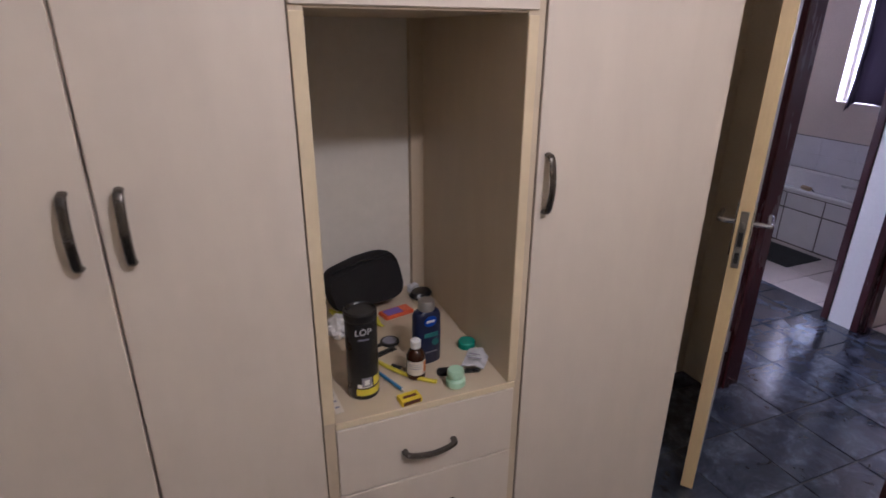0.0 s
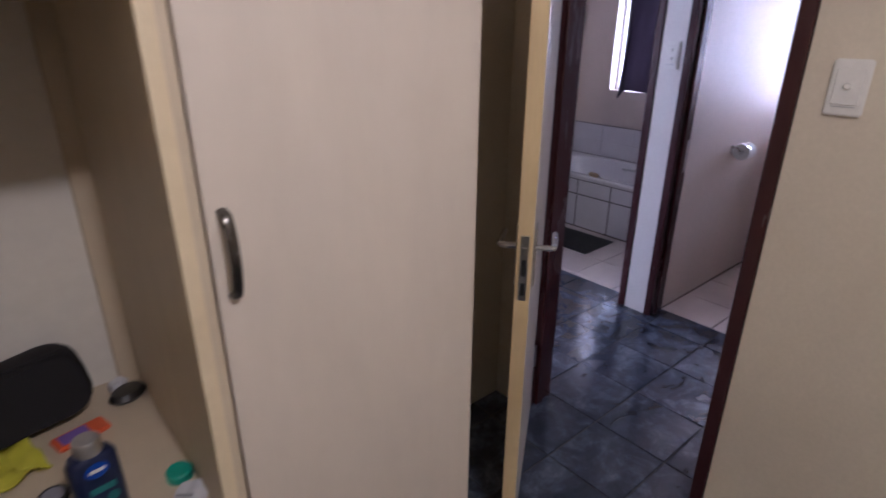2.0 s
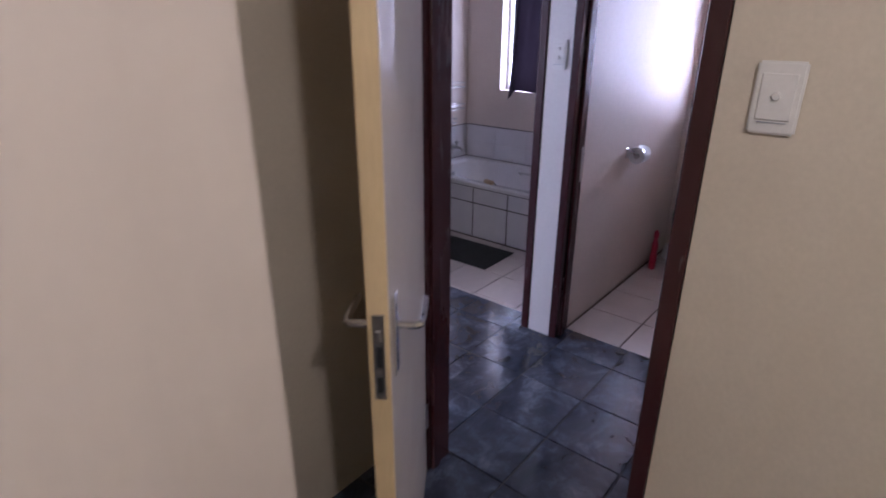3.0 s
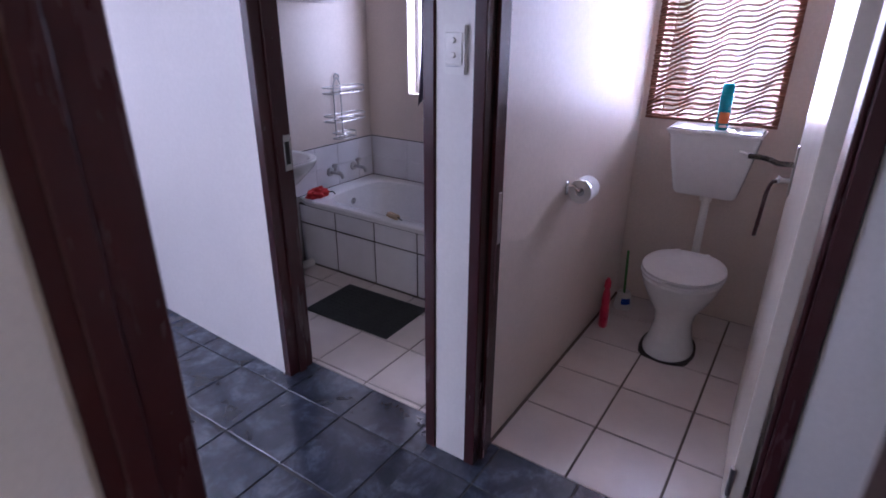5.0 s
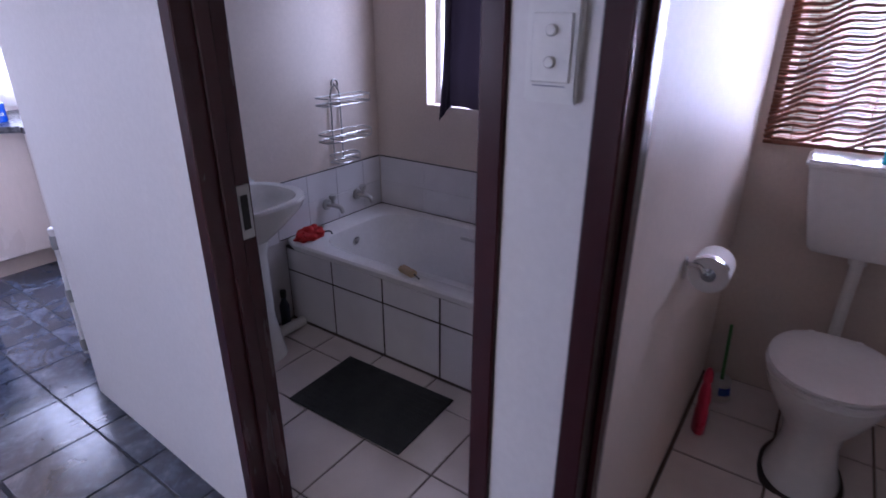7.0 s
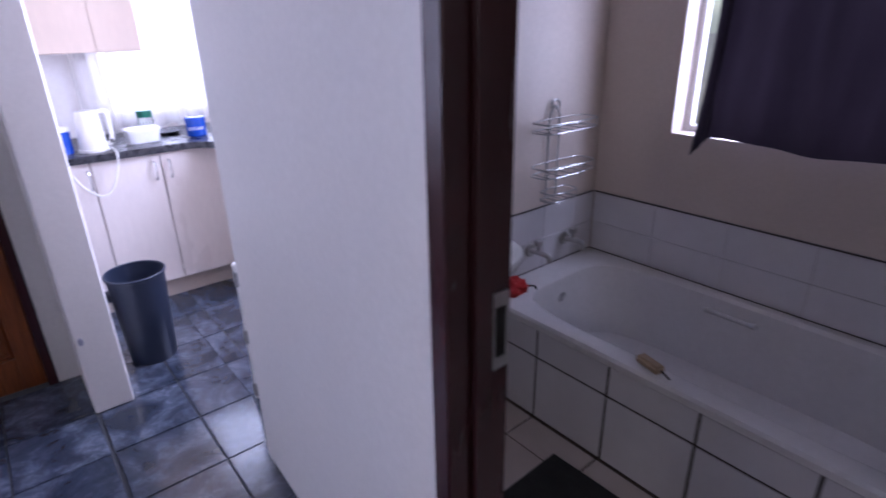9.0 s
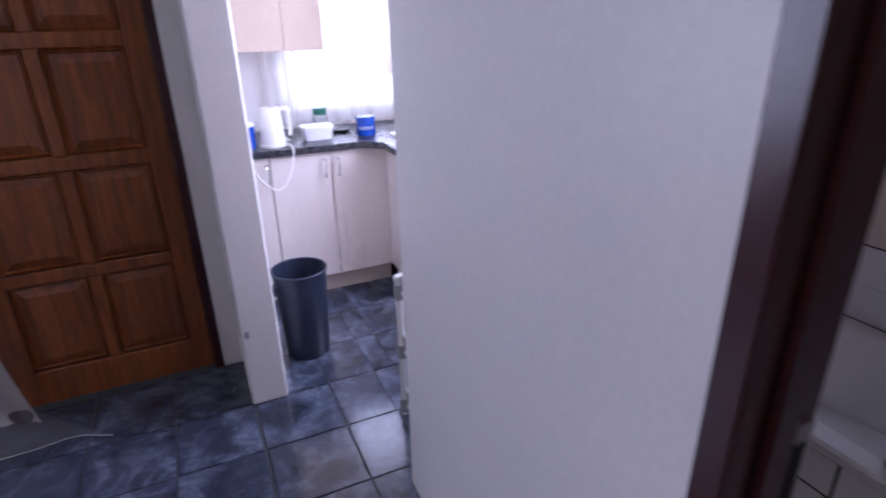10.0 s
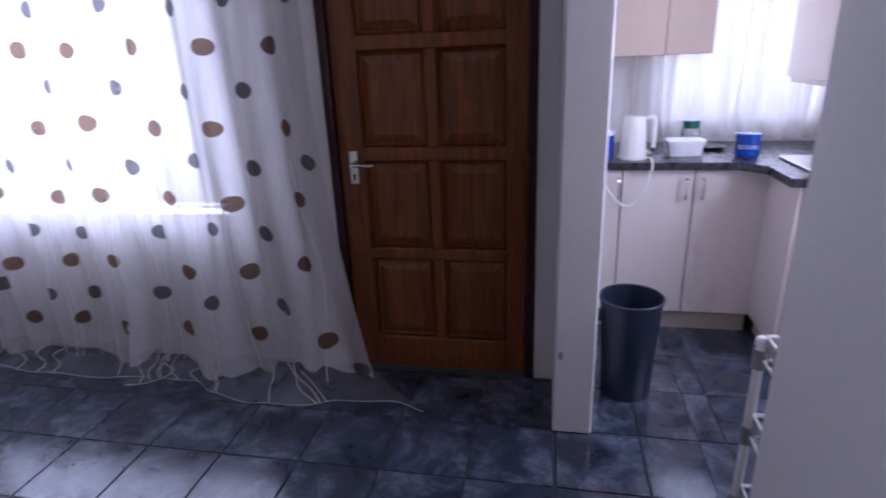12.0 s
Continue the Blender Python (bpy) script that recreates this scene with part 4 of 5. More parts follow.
part("pipe", tube([(3.80, 3.42, 0.027), (4.012, 3.42, 0.027)], 0.025, 14), "pvc_white", pipe, smooth=True)
part("elbow", tube(smooth_path([(3.80, 3.42, 0.027), (3.77, 3.42, 0.032), (3.765, 3.42, 0.07)], 5), 0.028, 14), "pvc_white", pipe, smooth=True)
cb = thing("cleaning_bottle", "small dark bottle standing behind the pipe", "bottle", (3.955, 3.485, 0))
part("body", lathe([(0, 0), (0.024, 0), (0.025, 0.12), (0.012, 0.15), (0.012, 0.165), (0, 0.165)], 16), "bin_plastic", cb, smooth=True)
part("cap", lathe([(0, 0.166), (0.015, 0.166), (0.015, 0.20), (0, 0.20)], 16), "black_plastic", cb, smooth=True)
wc_ = thing("wall_cabinet", "small white bathroom cabinet high on the wall", "cabinet")
part("body", box(3.90, 4.34, 3.40, 3.533, 1.575, 2.05, 0.003), "kitchen_board", wc_)
part("door", box(3.903, 4.337, 3.384, 3.399, 1.58, 2.045, 0.002), "kitchen_board", wc_)

# bathroom window with dark cloth
w1 = thing("window_bathroom", "small bathroom window with steel frame", "window", kind="structure")
for y0, y1, z0, z1 in ((2.24, 2.27, 1.03, 1.95), (3.16, 3.19, 1.03, 1.95), (2.27, 3.16, 1.03, 1.055), (2.27, 3.16, 1.92, 1.95), (2.70, 2.73, 1.055, 1.92)):
    part("frame_bar", box(4.855, 4.885, y0, y1, z0, z1, 0.002), "window_frame_paint", w1)
w1c = thing("window_cloth", "dark purple cloth hung over the bathroom window", "curtain")
b = bmesh.new()
NU, NV = 60, 24
grid = []
for i in range(NU + 1):
    u = i / NU
    col = []
    for j in range(NV + 1):
        t = j / NV
        edge = min(u, 1 - u)
        low = 1.030 - 0.07 * max(0, 1 - u / 0.07) - 0.10 * max(0, 1 - (1 - u) / 0.10) + 0.01 * math.sin(u * 9) + 0.016 * max(0, 1 - abs(u - 0.84) / 0.07)
        y = 3.09 - u * (0.93 - 0.10 * t) - 0.035 * math.sin(t * 3.0) * (u < 0.06)
        x = EX - 0.020 - 0.010 * math.sin(u * 24 + t * 2) - 0.018 * (edge < 0.07) * math.sin(u * 180) - 0.012 * t
        col.append(b.verts.new((x, y, 2.0 + (low - 2.0) * t)))
    grid.append(col)
for i in range(NU):
    for j in range(NV):
        b.faces.new((grid[i][j], grid[i + 1][j], grid[i + 1][j + 1], grid[i][j + 1]))
bmesh.ops.solidify(b, geom=b.faces[:], thickness=0.003)
part("cloth", b, "purple_cloth", w1c, smooth=True)
part("rod", tube([(EX - 0.025, 2.05, 1.985), (EX - 0.025, 3.25, 1.985)], 0.007, 8), "steel", w1c)

# ---- toilet ----
wc = thing("toilet", "white ceramic toilet with low cistern and closed seat", "toilet", (4.36, 1.262, 0))


def oval(cx_, sx_, sy_, z, back=1.0, n=40):
    out = []
    for i in range(n):
        a = 2 * math.pi * i / n
        c, s = math.cos(a), math.sin(a)
        out.append((cx_ + sx_ * (c * (back if c > 0 else 1)), sy_ * math.copysign(abs(s) ** (0.9 if c < 0 else 0.75), s), z))
    return out


part("pan", loft([oval(-0.045, 0.150, 0.115, 0.0), oval(-0.045, 0.150, 0.115, 0.015), oval(-0.035, 0.125, 0.098, 0.06), oval(-0.02, 0.105, 0.085, 0.14), oval(-0.01, 0.115, 0.095, 0.20),
                  oval(0.0, 0.165, 0.140, 0.27), oval(0.0, 0.200, 0.172, 0.34), oval(0.0, 0.208, 0.180, 0.375), oval(0.0, 0.200, 0.172, 0.386)]), "ceramic_white", wc, smooth=True)
part("seat", loft([oval(0.0, 0.208, 0.182, 0.388), oval(0.0, 0.215, 0.187, 0.392), oval(0.0, 0.215, 0.187, 0.402), oval(0.0, 0.208, 0.180, 0.405)]), "seat_plastic", wc, smooth=True)
part("seat_lid", loft([oval(0.002, 0.206, 0.178, 0.407), oval(0.002, 0.214, 0.186, 0.411), oval(0.002, 0.212, 0.184, 0.420), oval(0.002, 0.190, 0.165, 0.427), oval(0.002, 0.10, 0.09, 0.429)]), "seat_plastic", wc, "closed white plastic lid", True)
part("inlet", tube([(0.16, 0, 0.30), (0.26, 0, 0.31)], 0.035, 16), "ceramic_white", wc, smooth=True)
part("outlet", tube(smooth_path([(0.08, 0, 0.12), (0.20, 0, 0.14), (0.30, 0, 0.17), (0.408, 0, 0.17)], 5), 0.055, 16), "ceramic_white", wc, smooth=True)
part("flush_pipe", tube(smooth_path([(0.255, 0, 0.31), (0.275, 0.0, 0.36), (0.275, 0.0, 0.50), (0.270, -0.002, 0.70)], 6), 0.019, 14), "pvc_white", wc, "white plastic flush pipe", True)
part("pipe_nut", lathe([(0, 0.675), (0.028, 0.675), (0.028, 0.698), (0, 0.698)], 10), "pvc_white", wc).location = (0.270, 0, 0)
for y in (-0.07, 0.07):
    part("seat_hinge", lathe([(0, 0.388), (0.014, 0.388), (0.014, 0.425), (0, 0.43)], 14), "seat_plastic", wc, smooth=True).location = (0.19, y, 0)
cist = thing("cistern", "white ceramic wall cistern with side flush lever", "cistern", (0, 1.275, 0))
rr_ = []
for z, w, x0, x1 in ((0.700, 0.135, 4.60, 4.765), (0.715, 0.145, 4.59, 4.765), (0.85, 0.172, 4.575, 4.765), (0.995, 0.197, 4.56, 4.765)):
    rr_.append([((x0 + x1) / 2 + (x1 - x0) / 2 * p[0], w * p[1], z) for p in [(math.copysign(abs(math.cos(a)) ** 0.25, math.cos(a)), math.copysign(abs(math.sin(a)) ** 0.25, math.sin(a))) for a in [2 * math.pi * (i + 0.5) / 32 for i in range(32)]]])
part("tank", loft(rr_), "ceramic_white", cist, smooth=True)
part("tank_lid", box(4.548, 4.767, -0.206, 0.206, 0.996, 1.024, 0.010, seg=3), "ceramic_white", cist, "white cistern lid", True)
part("flush_lever", tube(smooth_path([(4.565, -0.13, 0.945), (4.545, -0.14, 0.945), (4.54, -0.18, 0.94)], 5), 0.010, 10, flat=0.7), "seat_plastic", cist, smooth=True)
spr = thing("air_freshener", "teal aerosol can standing on the cistern", "can", (4.625, 1.255, 1.0245))
part("can", lathe([(0, 0), (0.026, 0), (0.027, 0.003), (0.027, 0.150), (0.022, 0.160), (0, 0.160)], 24), "teal_can", spr, smooth=True)
part("cap", lathe([(0, 0.1605), (0.0255, 0.1605), (0.0258, 0.19), (0.022, 0.205), (0, 0.207)], 24), "teal_can", spr, smooth=True)
part("print_patch", band(0.0273, 0.0273, 150, 250, 0.03, 0.08), "print_orange", spr)
part("print_patch", band(0.0274, 0.0274, 165, 230, 0.012, 0.024), "print_white", spr)
rb = thing("cleaner_bottle", "red plastic toilet cleaner bottle on the floor", "bottle", (4.345, 1.600, 0), 15)
part("body", loft([[(0.040 * k * math.cos(a) + o, 0.024 * k * math.sin(a), z) for a in [2 * math.pi * i / 24 for i in range(24)]] for z, k, o in ((0, 0.92, 0), (0.004, 1, 0), (0.09, 1, 0), (0.12, 0.85, 0), (0.15, 0.95, 0), (0.19, 0.75, 0.006), (0.215, 0.42, 0.012))]), "red_bottle", rb, smooth=True)
part("cap", lathe([(0, 0.2155), (0.018, 0.2155), (0.016, 0.25), (0.008, 0.268), (0, 0.268)], 16), "red_bottle", rb, smooth=True).location = (0.012, 0, 0)
part("label", box(-0.024, 0.022, -0.0262, -0.0252, 0.045, 0.09, 0.0004), "print_white", rb)
part("label_bar", box(-0.018, 0.016, -0.0268, -0.0263, 0.06, 0.075), "black_plastic", rb)
tb = thing("toilet_brush", "white toilet brush holder with green handle", "brush", (4.60, 1.575, 0))
part("holder", lathe([(0, 0), (0.045, 0), (0.048, 0.01), (0.036, 0.09), (0.030, 0.10), (0.026, 0.09), (0, 0.09)], 20), "pvc_white", tb, smooth=True)
part("print_patch", band(0.0450, 0.0405, 180, 250, 0.035, 0.07), "blue_tin", tb)
part("handle", tube([(0, 0, 0.08), (0.0, 0.01, 0.34)], 0.007, 8), "green_handle", tb, smooth=True)
tp = thing("toilet_roll_holder", "chrome holder with a white paper roll", "roll holder", (3.80, 1.665, 0.862))
part("backplate", box(-0.012, 0.012, -0.006, 0, -0.02, 0.035, 0.002), "chrome", tp)
part("arm", tube(smooth_path([(0, -0.004, 0.02), (-0.004, -0.035, 0.022), (-0.006, -0.055, 0.006), (0.10, -0.055, 0.0)], 6), 0.006, 8), "chrome", tp, smooth=True)
part("cover", band(0.051, 0.051, 40, 150, -0.006, 0.016, 14), "chrome", tp, "polished curved cover").matrix_basis = Matrix.Translation((-0.005, -0.058, 0)) @ pose(0, 0, 0, 90, 0, 90)
bm = move(lathe([(0.018, 0), (0.046, 0), (0.048, 0.002), (0.048, 0.093), (0.046, 0.095), (0.018, 0.095), (0.018, 0)], 28), pose(0.0, -0.058, 0, 0, 90, 0))
part("paper_roll", bm, "paper_roll", tp, "white paper roll", True)
# dark old cement round the foot
ft = thing("foot_grout", "broken dark cement round the toilet foot", "grout", (4.315, 1.262, 0.0005))
b = bmesh.new()
top = [b.verts.new(((0.165 + 0.014 * noise.noise((math.cos(a) * 2, math.sin(a) * 2, 5))) * math.copysign(abs(math.cos(a)) ** 0.75, math.cos(a)), (0.128 + 0.014 * noise.noise((math.cos(a) * 2, math.sin(a) * 2, 9))) * math.copysign(abs(math.sin(a)) ** 0.75, math.sin(a)), 0.004)) for a in [2 * math.pi * i / 40 for i in range(40)]]
f_ = b.faces.new(top)
g = bmesh.ops.extrude_face_region(b, geom=[f_])["geom"]
for v in g:
    if isinstance(v, bmesh.types.BMVert):
        v.co.z = 0.0
part("cement", b, "grout_black", ft)

# toilet window: steel frame, burglar bars and stick blind
w2 = thing("window_toilet", "small toilet window with burglar bars", "window", kind="structure")
for y0, y1, z0, z1 in ((1.06, 1.09, 1.03, 1.95), (1.59, 1.62, 1.03, 1.95), (1.09, 1.59, 1.03, 1.06), (1.09, 1.59, 1.92, 1.95)):
    part("frame_bar", box(4.855, 4.885, y0, y1, z0, z1, 0.002), "window_frame_paint", w2)
for y in (1.20, 1.34, 1.48):
    part("burglar_bar", box(4.835, 4.845, y - 0.005, y + 0.005, 1.03, 1.95), "burglar_bar", w2)
for z in (1.18, 1.42, 1.68):
    part("burglar_bar", box(4.846, 4.852, 1.06, 1.62, z - 0.006, z + 0.006), "burglar_bar", w2)
bl = thing("stick_blind", "brown wooden stick blind over the toilet window", "blind")
# second layer is made up: thick tilted waves shaped as the dark moire bands
for layer, (x, pitch, tilt, amp, rad) in enumerate(((EX - 0.005, 0.0098, 0.0, 0.001, 0.0017), (EX - 0.020, 0.0225, -0.26, 0.0100, 0.0075))):
    bm = bmesh.new()
    z, k = 0.95, 0
    while z < 2.05:
        pts = []
        for i in range(25):
            y = 1.035 + 0.60 * i / 24
            zz = z + tilt * (y - 1.335) + amp * math.sin(38 * y + z * 14 + 1.5 * math.sin(z * 6)) + 0.25 * amp * noise.noise((y * 40, z * 60, layer))
            pts.append((x + 0.001 * math.sin(k), y, zz))
        if 1.034 < min(p[2] for p in pts) and max(p[2] for p in pts) < 1.98:
            tube(pts, rad, 5, bm, taper=[1 + 0.35 * noise.noise((p[1] * 30, p[2] * 30, 4)) for p in pts])
        elif max(p[2] for p in pts) > 1.05:
            cutp = [p for p in pts if 1.034 < p[2] < 1.98]
            if len(cutp) > 3:
                tube(cutp, rad, 5, bm)
        z += pitch * (1 + 0.12 * noise.noise((z * 30, layer, 0)))
        k += 1
    tagged(part("stick_layer", bm, "blind_brown", bl), kind="stuff")
part("bottom_rail", box(EX - 0.029, EX - 0.003, 1.035, 1.635, 1.028, 1.042, 0.002), "blind_brown", bl)
for y0, y1 in ((1.035, 1.062), (1.606, 1.635)):
    part("edge_band", box(EX - 0.012, EX - 0.008, y0, y1, 1.042, 1.975), "blind_brown", bl)
for y in (1.12, 1.335, 1.55):
    part("cord", tube([(EX - 0.037, y, 1.035), (EX - 0.037, y, 1.97)], 0.0018, 5), "blind_brown", bl)

# ---- lounge: front door and curtains ----
fd = thing("front_door", "reddish-brown wooden front door with eight raised panels", "door")
X0, X1 = 1.794, 2.578
Y0 = DY + 0.018
COLS, ROWS_ = ((1.908, 2.168), (2.232, 2.488)), ((0.17, 0.54), (0.605, 0.975), (1.045, 1.41), (1.480, 1.89))
part("stile", box(X0, 1.900, Y0, Y0 + 0.04, 0.008, 2.04, 0.003), "meranti_wood", fd)
part("stile", box(2.496, X1, Y0, Y0 + 0.04, 0.008, 2.04, 0.003), "meranti_wood", fd)
for z0, z1 in ((0.008, 0.162), (0.548, 0.597), (0.983, 1.037), (1.418, 1.472), (1.898, 2.04)):
    part("rail", box(1.900, 2.496, Y0, Y0 + 0.04, z0, z1, 0.004), "meranti_wood", fd)
for z0, z1 in ((0.162, 0.548), (0.597, 0.983), (1.037, 1.418), (1.472, 1.898)):
    part("mullion", box(2.176, 2.224, Y0, Y0 + 0.04, z0, z1, 0.004), "meranti_wood", fd)
for x0, x1 in ((1.900, 2.176), (2.224, 2.496)):
    for z0, z1 in ((0.162, 0.548), (0.597, 0.983), (1.037, 1.418), (1.472, 1.898)):
        def rect(d, y):
            return [(x0 + d, y, z0 + d), (x1 - d, y, z0 + d), (x1 - d, y, z1 - d), (x0 + d, y, z1 - d)]
        part("panel", loft([rect(0, Y0 + 0.03), rect(0, Y0 + 0.020), rect(0.012, Y0 + 0.012), rect(0.018, Y0 + 0.022), rect(0.052, Y0 + 0.008), rect(0.056, Y0 + 0.008)]), "meranti_wood", fd)
pl = part("handle_plate", box(1.835, 1.873, Y0 - 0.005, Y0, 0.885, 1.025, 0.002), "chrome", fd, "silver handle plate")
part("lever", tube(smooth_path([(1.854, Y0 - 0.004, 0.972), (1.854, Y0 - 0.045, 0.972), (1.875, Y0 - 0.05, 0.972), (1.955, Y0 - 0.048, 0.970)], 5), 0.008, 8), "chrome", pl, smooth=True)
part("keyhole", box(1.850, 1.858, Y0 - 0.0062, Y0 - 0.005, 0.905, 0.928), "dark_hole", pl)
bump_ = thing("wall_bumper", "small grey round bumper on the wall end", "bumper", (2.722, 4.387, 0.335))
part("bumper", move(lathe([(0, 0), (0.012, 0), (0.010, 0.006), (0, 0.007)], 14, 0.8, 1.5), pose(0, 0, 0, 90, 0, 0)), "print_grey", bump_, smooth=True)

w3 = thing("window_lounge", "wide lounge window with steel frame", "window", kind="structure")
for x0, x1, z0, z1 in ((-0.8, -0.77, 0.735, 2.10), (1.22, 1.25, 0.735, 2.10), (-0.77, 1.22, 0.735, 0.765), (-0.77, 1.22, 2.07, 2.10)):
    part("frame_bar", box(x0, x1, DY + 0.09, DY + 0.12, z0, z1, 0.002), "window_frame_paint", w3)
part("window_sill", box(-0.8, 1.25, DY - 0.012, DY + 0.09, 0.737, 0.751, 0.003), "white_wall", w3)


def sheet_point(u, t, xa, xb, seed, flare):
    """A point on a hanging curtain: u across, t from the rod to the floor."""
    z = 2.32 * (1 - t)
    w = u * (xb - xa)
    fold = math.sin(w * 25 - 2.6 * t * t + seed + 1.4 * math.sin(w * 7 - t + seed)) * 0.55 + 0.25 * math.sin(w * 61 + seed * 2 + t * 2)
    x = xa + (xb - xa) * u + 0.010 * math.sin(t * 4 + u * 30) + flare * max(0, t - 0.40) ** 2 * (u - 0.15)
    y = 4.655 - (0.024 + 0.024 * t) * (fold + 0.7) - (0.16 + 0.75 * flare) * max(0, t - 0.72) ** 1.5 * (1 + 0.6 * math.sin(u * 14 + seed))
    return Vector((x, y, z + 0.02))


def curtain(label, xa, xb, seed, flare, cut, hem_len):
    th = thing("curtain", label, "curtain", group="sheer lounge curtains")
    nu, nv = int((xb - xa) * 110), 46
    b = bmesh.new()
    g = []
    for i in range(nu + 1):
        u = i / nu
        tmax = min(0.992, cut - 0.014 + 0.020 * math.sin((xb - xa) * u * 11 + seed) + 0.008 * math.sin(u * 57))
        g.append([b.verts.new(sheet_point(u, tmax * j / nv, xa, xb, seed, flare)) for j in range(nv + 1)])
    for i in range(nu):
        for j in range(nv):
            b.faces.new((g[i][j], g[i + 1][j], g[i + 1][j + 1], g[i][j + 1]))
    part("sheet", b, "sheer_white", th, smooth=True)
    # loose organza hem that runs out on the floor
    b = bmesh.new()
    g, edge = [], []
    for i in range(nu + 1):
        u = i / nu
        tm = cut - 0.03
        p = sheet_point(u, tm, xa, xb, seed, flare)
        reach = hem_len * (0.55 + 0.25 * math.sin(u * 9 + seed) + 0.55 * max(0, u - 0.55))
        skew = 0.52 * max(0, u - 0.45) * (flare > 0.2)
        end = Vector((p.x + skew + 0.02 * math.sin(u * 30), 4.60 - reach, 0.006 + 0.006 * (1 + math.sin(u * 40 + seed))))
        mid = Vector((p.x * 0.75 + end.x * 0.25, p.y - 0.03, 0.045 + 0.015 * math.sin(u * 33)))
        row = []
        for j in range(13):
            s = j / 12
            row.append(b.verts.new((1 - s) ** 2 * p + 2 * s * (1 - s) * mid + s * s * end))
        g.append(row)
        edge.append(end.copy())
    for i in range(nu):
        for j in range(12):
            b.faces.new((g[i][j], g[i + 1][j], g[i + 1][j + 1], g[i][j + 1]))
    part("hem", b, "sheer_hem", th, "clear organza hem lying on the floor", True)
    part("hem_seam", tube([e + Vector((0, 0, 0.003)) for e in edge[::3]], 0.0013, 5), "sheer_cord", th)
    # white wavy embroidered cords
    rnd = random.Random(int(seed * 10) + 3)
    for k in range(int((xb - xa) * 7)):
        u0 = rnd.uniform(0.03, 0.97)
        ph, t0 = rnd.uniform(0, 6), rnd.uniform(0.25, 0.70)
        pts = []
        for i in range(26):
            t = t0 + (cut - 0.005 - t0) * i / 25
            u = min(0.995, max(0.005, u0 + (0.022 * math.sin(5 * t * 3 + ph) + 0.012 * math.sin(13 * t + ph)) / (xb - xa)))
            pts.append(sheet_point(u, t, xa, xb, seed, flare) + Vector((0, -0.004, 0)))
        part("cord", tube(pts, 0.0024, 5), "sheer_cord", th)
    for k in range(int((xb - xa) * (14 if flare > 0.2 else 4))):
        i0 = rnd.randrange(2, nu - 8)
        a, d = Vector(g_point(sheet_point, i0 / nu, cut - 0.02, xa, xb, seed, flare)), edge[min(nu, i0 + rnd.randrange(0, 6))]
        m1 = a.lerp(d, 0.4) + Vector((rnd.uniform(-0.04, 0.04), 0, 0.012))
        m2 = a.lerp(d, 0.7) + Vector((rnd.uniform(-0.05, 0.05), 0, 0.008))
        part("cord", tube(smooth_path([a, m1, m2, d + Vector((0, 0, 0.004))], 5), 0.0020, 5), "sheer_cord", th)
    # flocked dots
    bms = {"dot_brown": bmesh.new(), "dot_grey": bmesh.new()}
    row = 0
    z = 2.05
    while z > 0.05:
        n = int((xb - xa) / 0.27)
        for i in range(n + 1):
            u = (i + (0.5 if row % 2 else 0.0) + rnd.uniform(-0.12, 0.12)) * 0.27 / (xb - xa)
            t0 = 1 - (z + rnd.uniform(-0.02, 0.02)) / 2.32
            if not 0.03 < u < 0.97 or t0 > cut - 0.02:
                continue
            bb = bms["dot_grey" if row % 2 else "dot_brown"]
            rad, vs = rnd.uniform(0.032, 0.036), []
            for q in range(14):
                a = 2 * math.pi * q / 14
                uu = u + rad * math.cos(a) / (xb - xa)
                tt = min(cut, t0 - rad * math.sin(a) / 2.32)
                vs.append(bb.verts.new(sheet_point(uu, tt, xa, xb, seed, flare) + Vector((0, -0.008, 0))))
            c = bb.verts.new(sheet_point(u, t0, xa, xb, seed, flare) + Vector((0, -0.008, 0)))
            for q in range(14):
                bb.faces.new((c, vs[q], vs[(q + 1) % 14]))
        z -= 0.152
        row += 1
    for mname, bb in bms.items():
        tagged(part("dots", bb, mname, th, "brown flocked dots" if mname == "dot_brown" else "grey flocked dots"), kind="stuff")
    return th


def g_point(fn, *a):
    return fn(*a)


curtain("white sheer curtain with brown and grey dots", -1.7, 0.86, 0.7, 0.0, 0.985, 0.12)
curtain("white sheer dotted curtain with hem spread on the floor", 0.80, 1.76, 2.9, 0.55, 0.985, 0.26)
rod = thing("curtain_rod", "plain steel curtain rod above the window", "rod")
part("rod", tube([(-1.9, 4.655, 2.36), (1.85, 4.655, 2.36)], 0.011, 10), "steel", rod)
for x in (-1.85, 1.80):
    part("bracket", box(x - 0.012, x + 0.012, 4.645, DY - 0.001, 2.35, 2.37, 0.002), "steel", rod)

# ---- kitchen ----
KF, KZ = 5.275, 0.845
NB = "kitchen base units"


def base_unit(label, x0, x1, doors):
    th = thing("base_cabinet", label, "cabinet", group=NB)
    part("body", box(x0, x1, KF + 0.018, 5.85, 0.11, KZ, 0.001), "kitchen_board", th)
    part("plinth", box(x0, x1, KF + 0.05, KF + 0.066, 0, 0.11), "plinth_board", th)
    for d0, d1, hx in doors:
        d = part("door", box(d0 + 0.0015, d1 - 0.0015, KF, KF + 0.016, 0.115, KZ - 0.004, 0.0015), "kitchen_board", th)
        pts = smooth_path([(hx, KF, 0.80), (hx, KF - 0.024, 0.795), (hx, KF - 0.028, 0.75), (hx, KF - 0.024, 0.71), (hx, KF, 0.705)], 5)
        part("handle", tube(pts, 0.006, 8), "chrome", d, "pale bow handle", True)
    return th


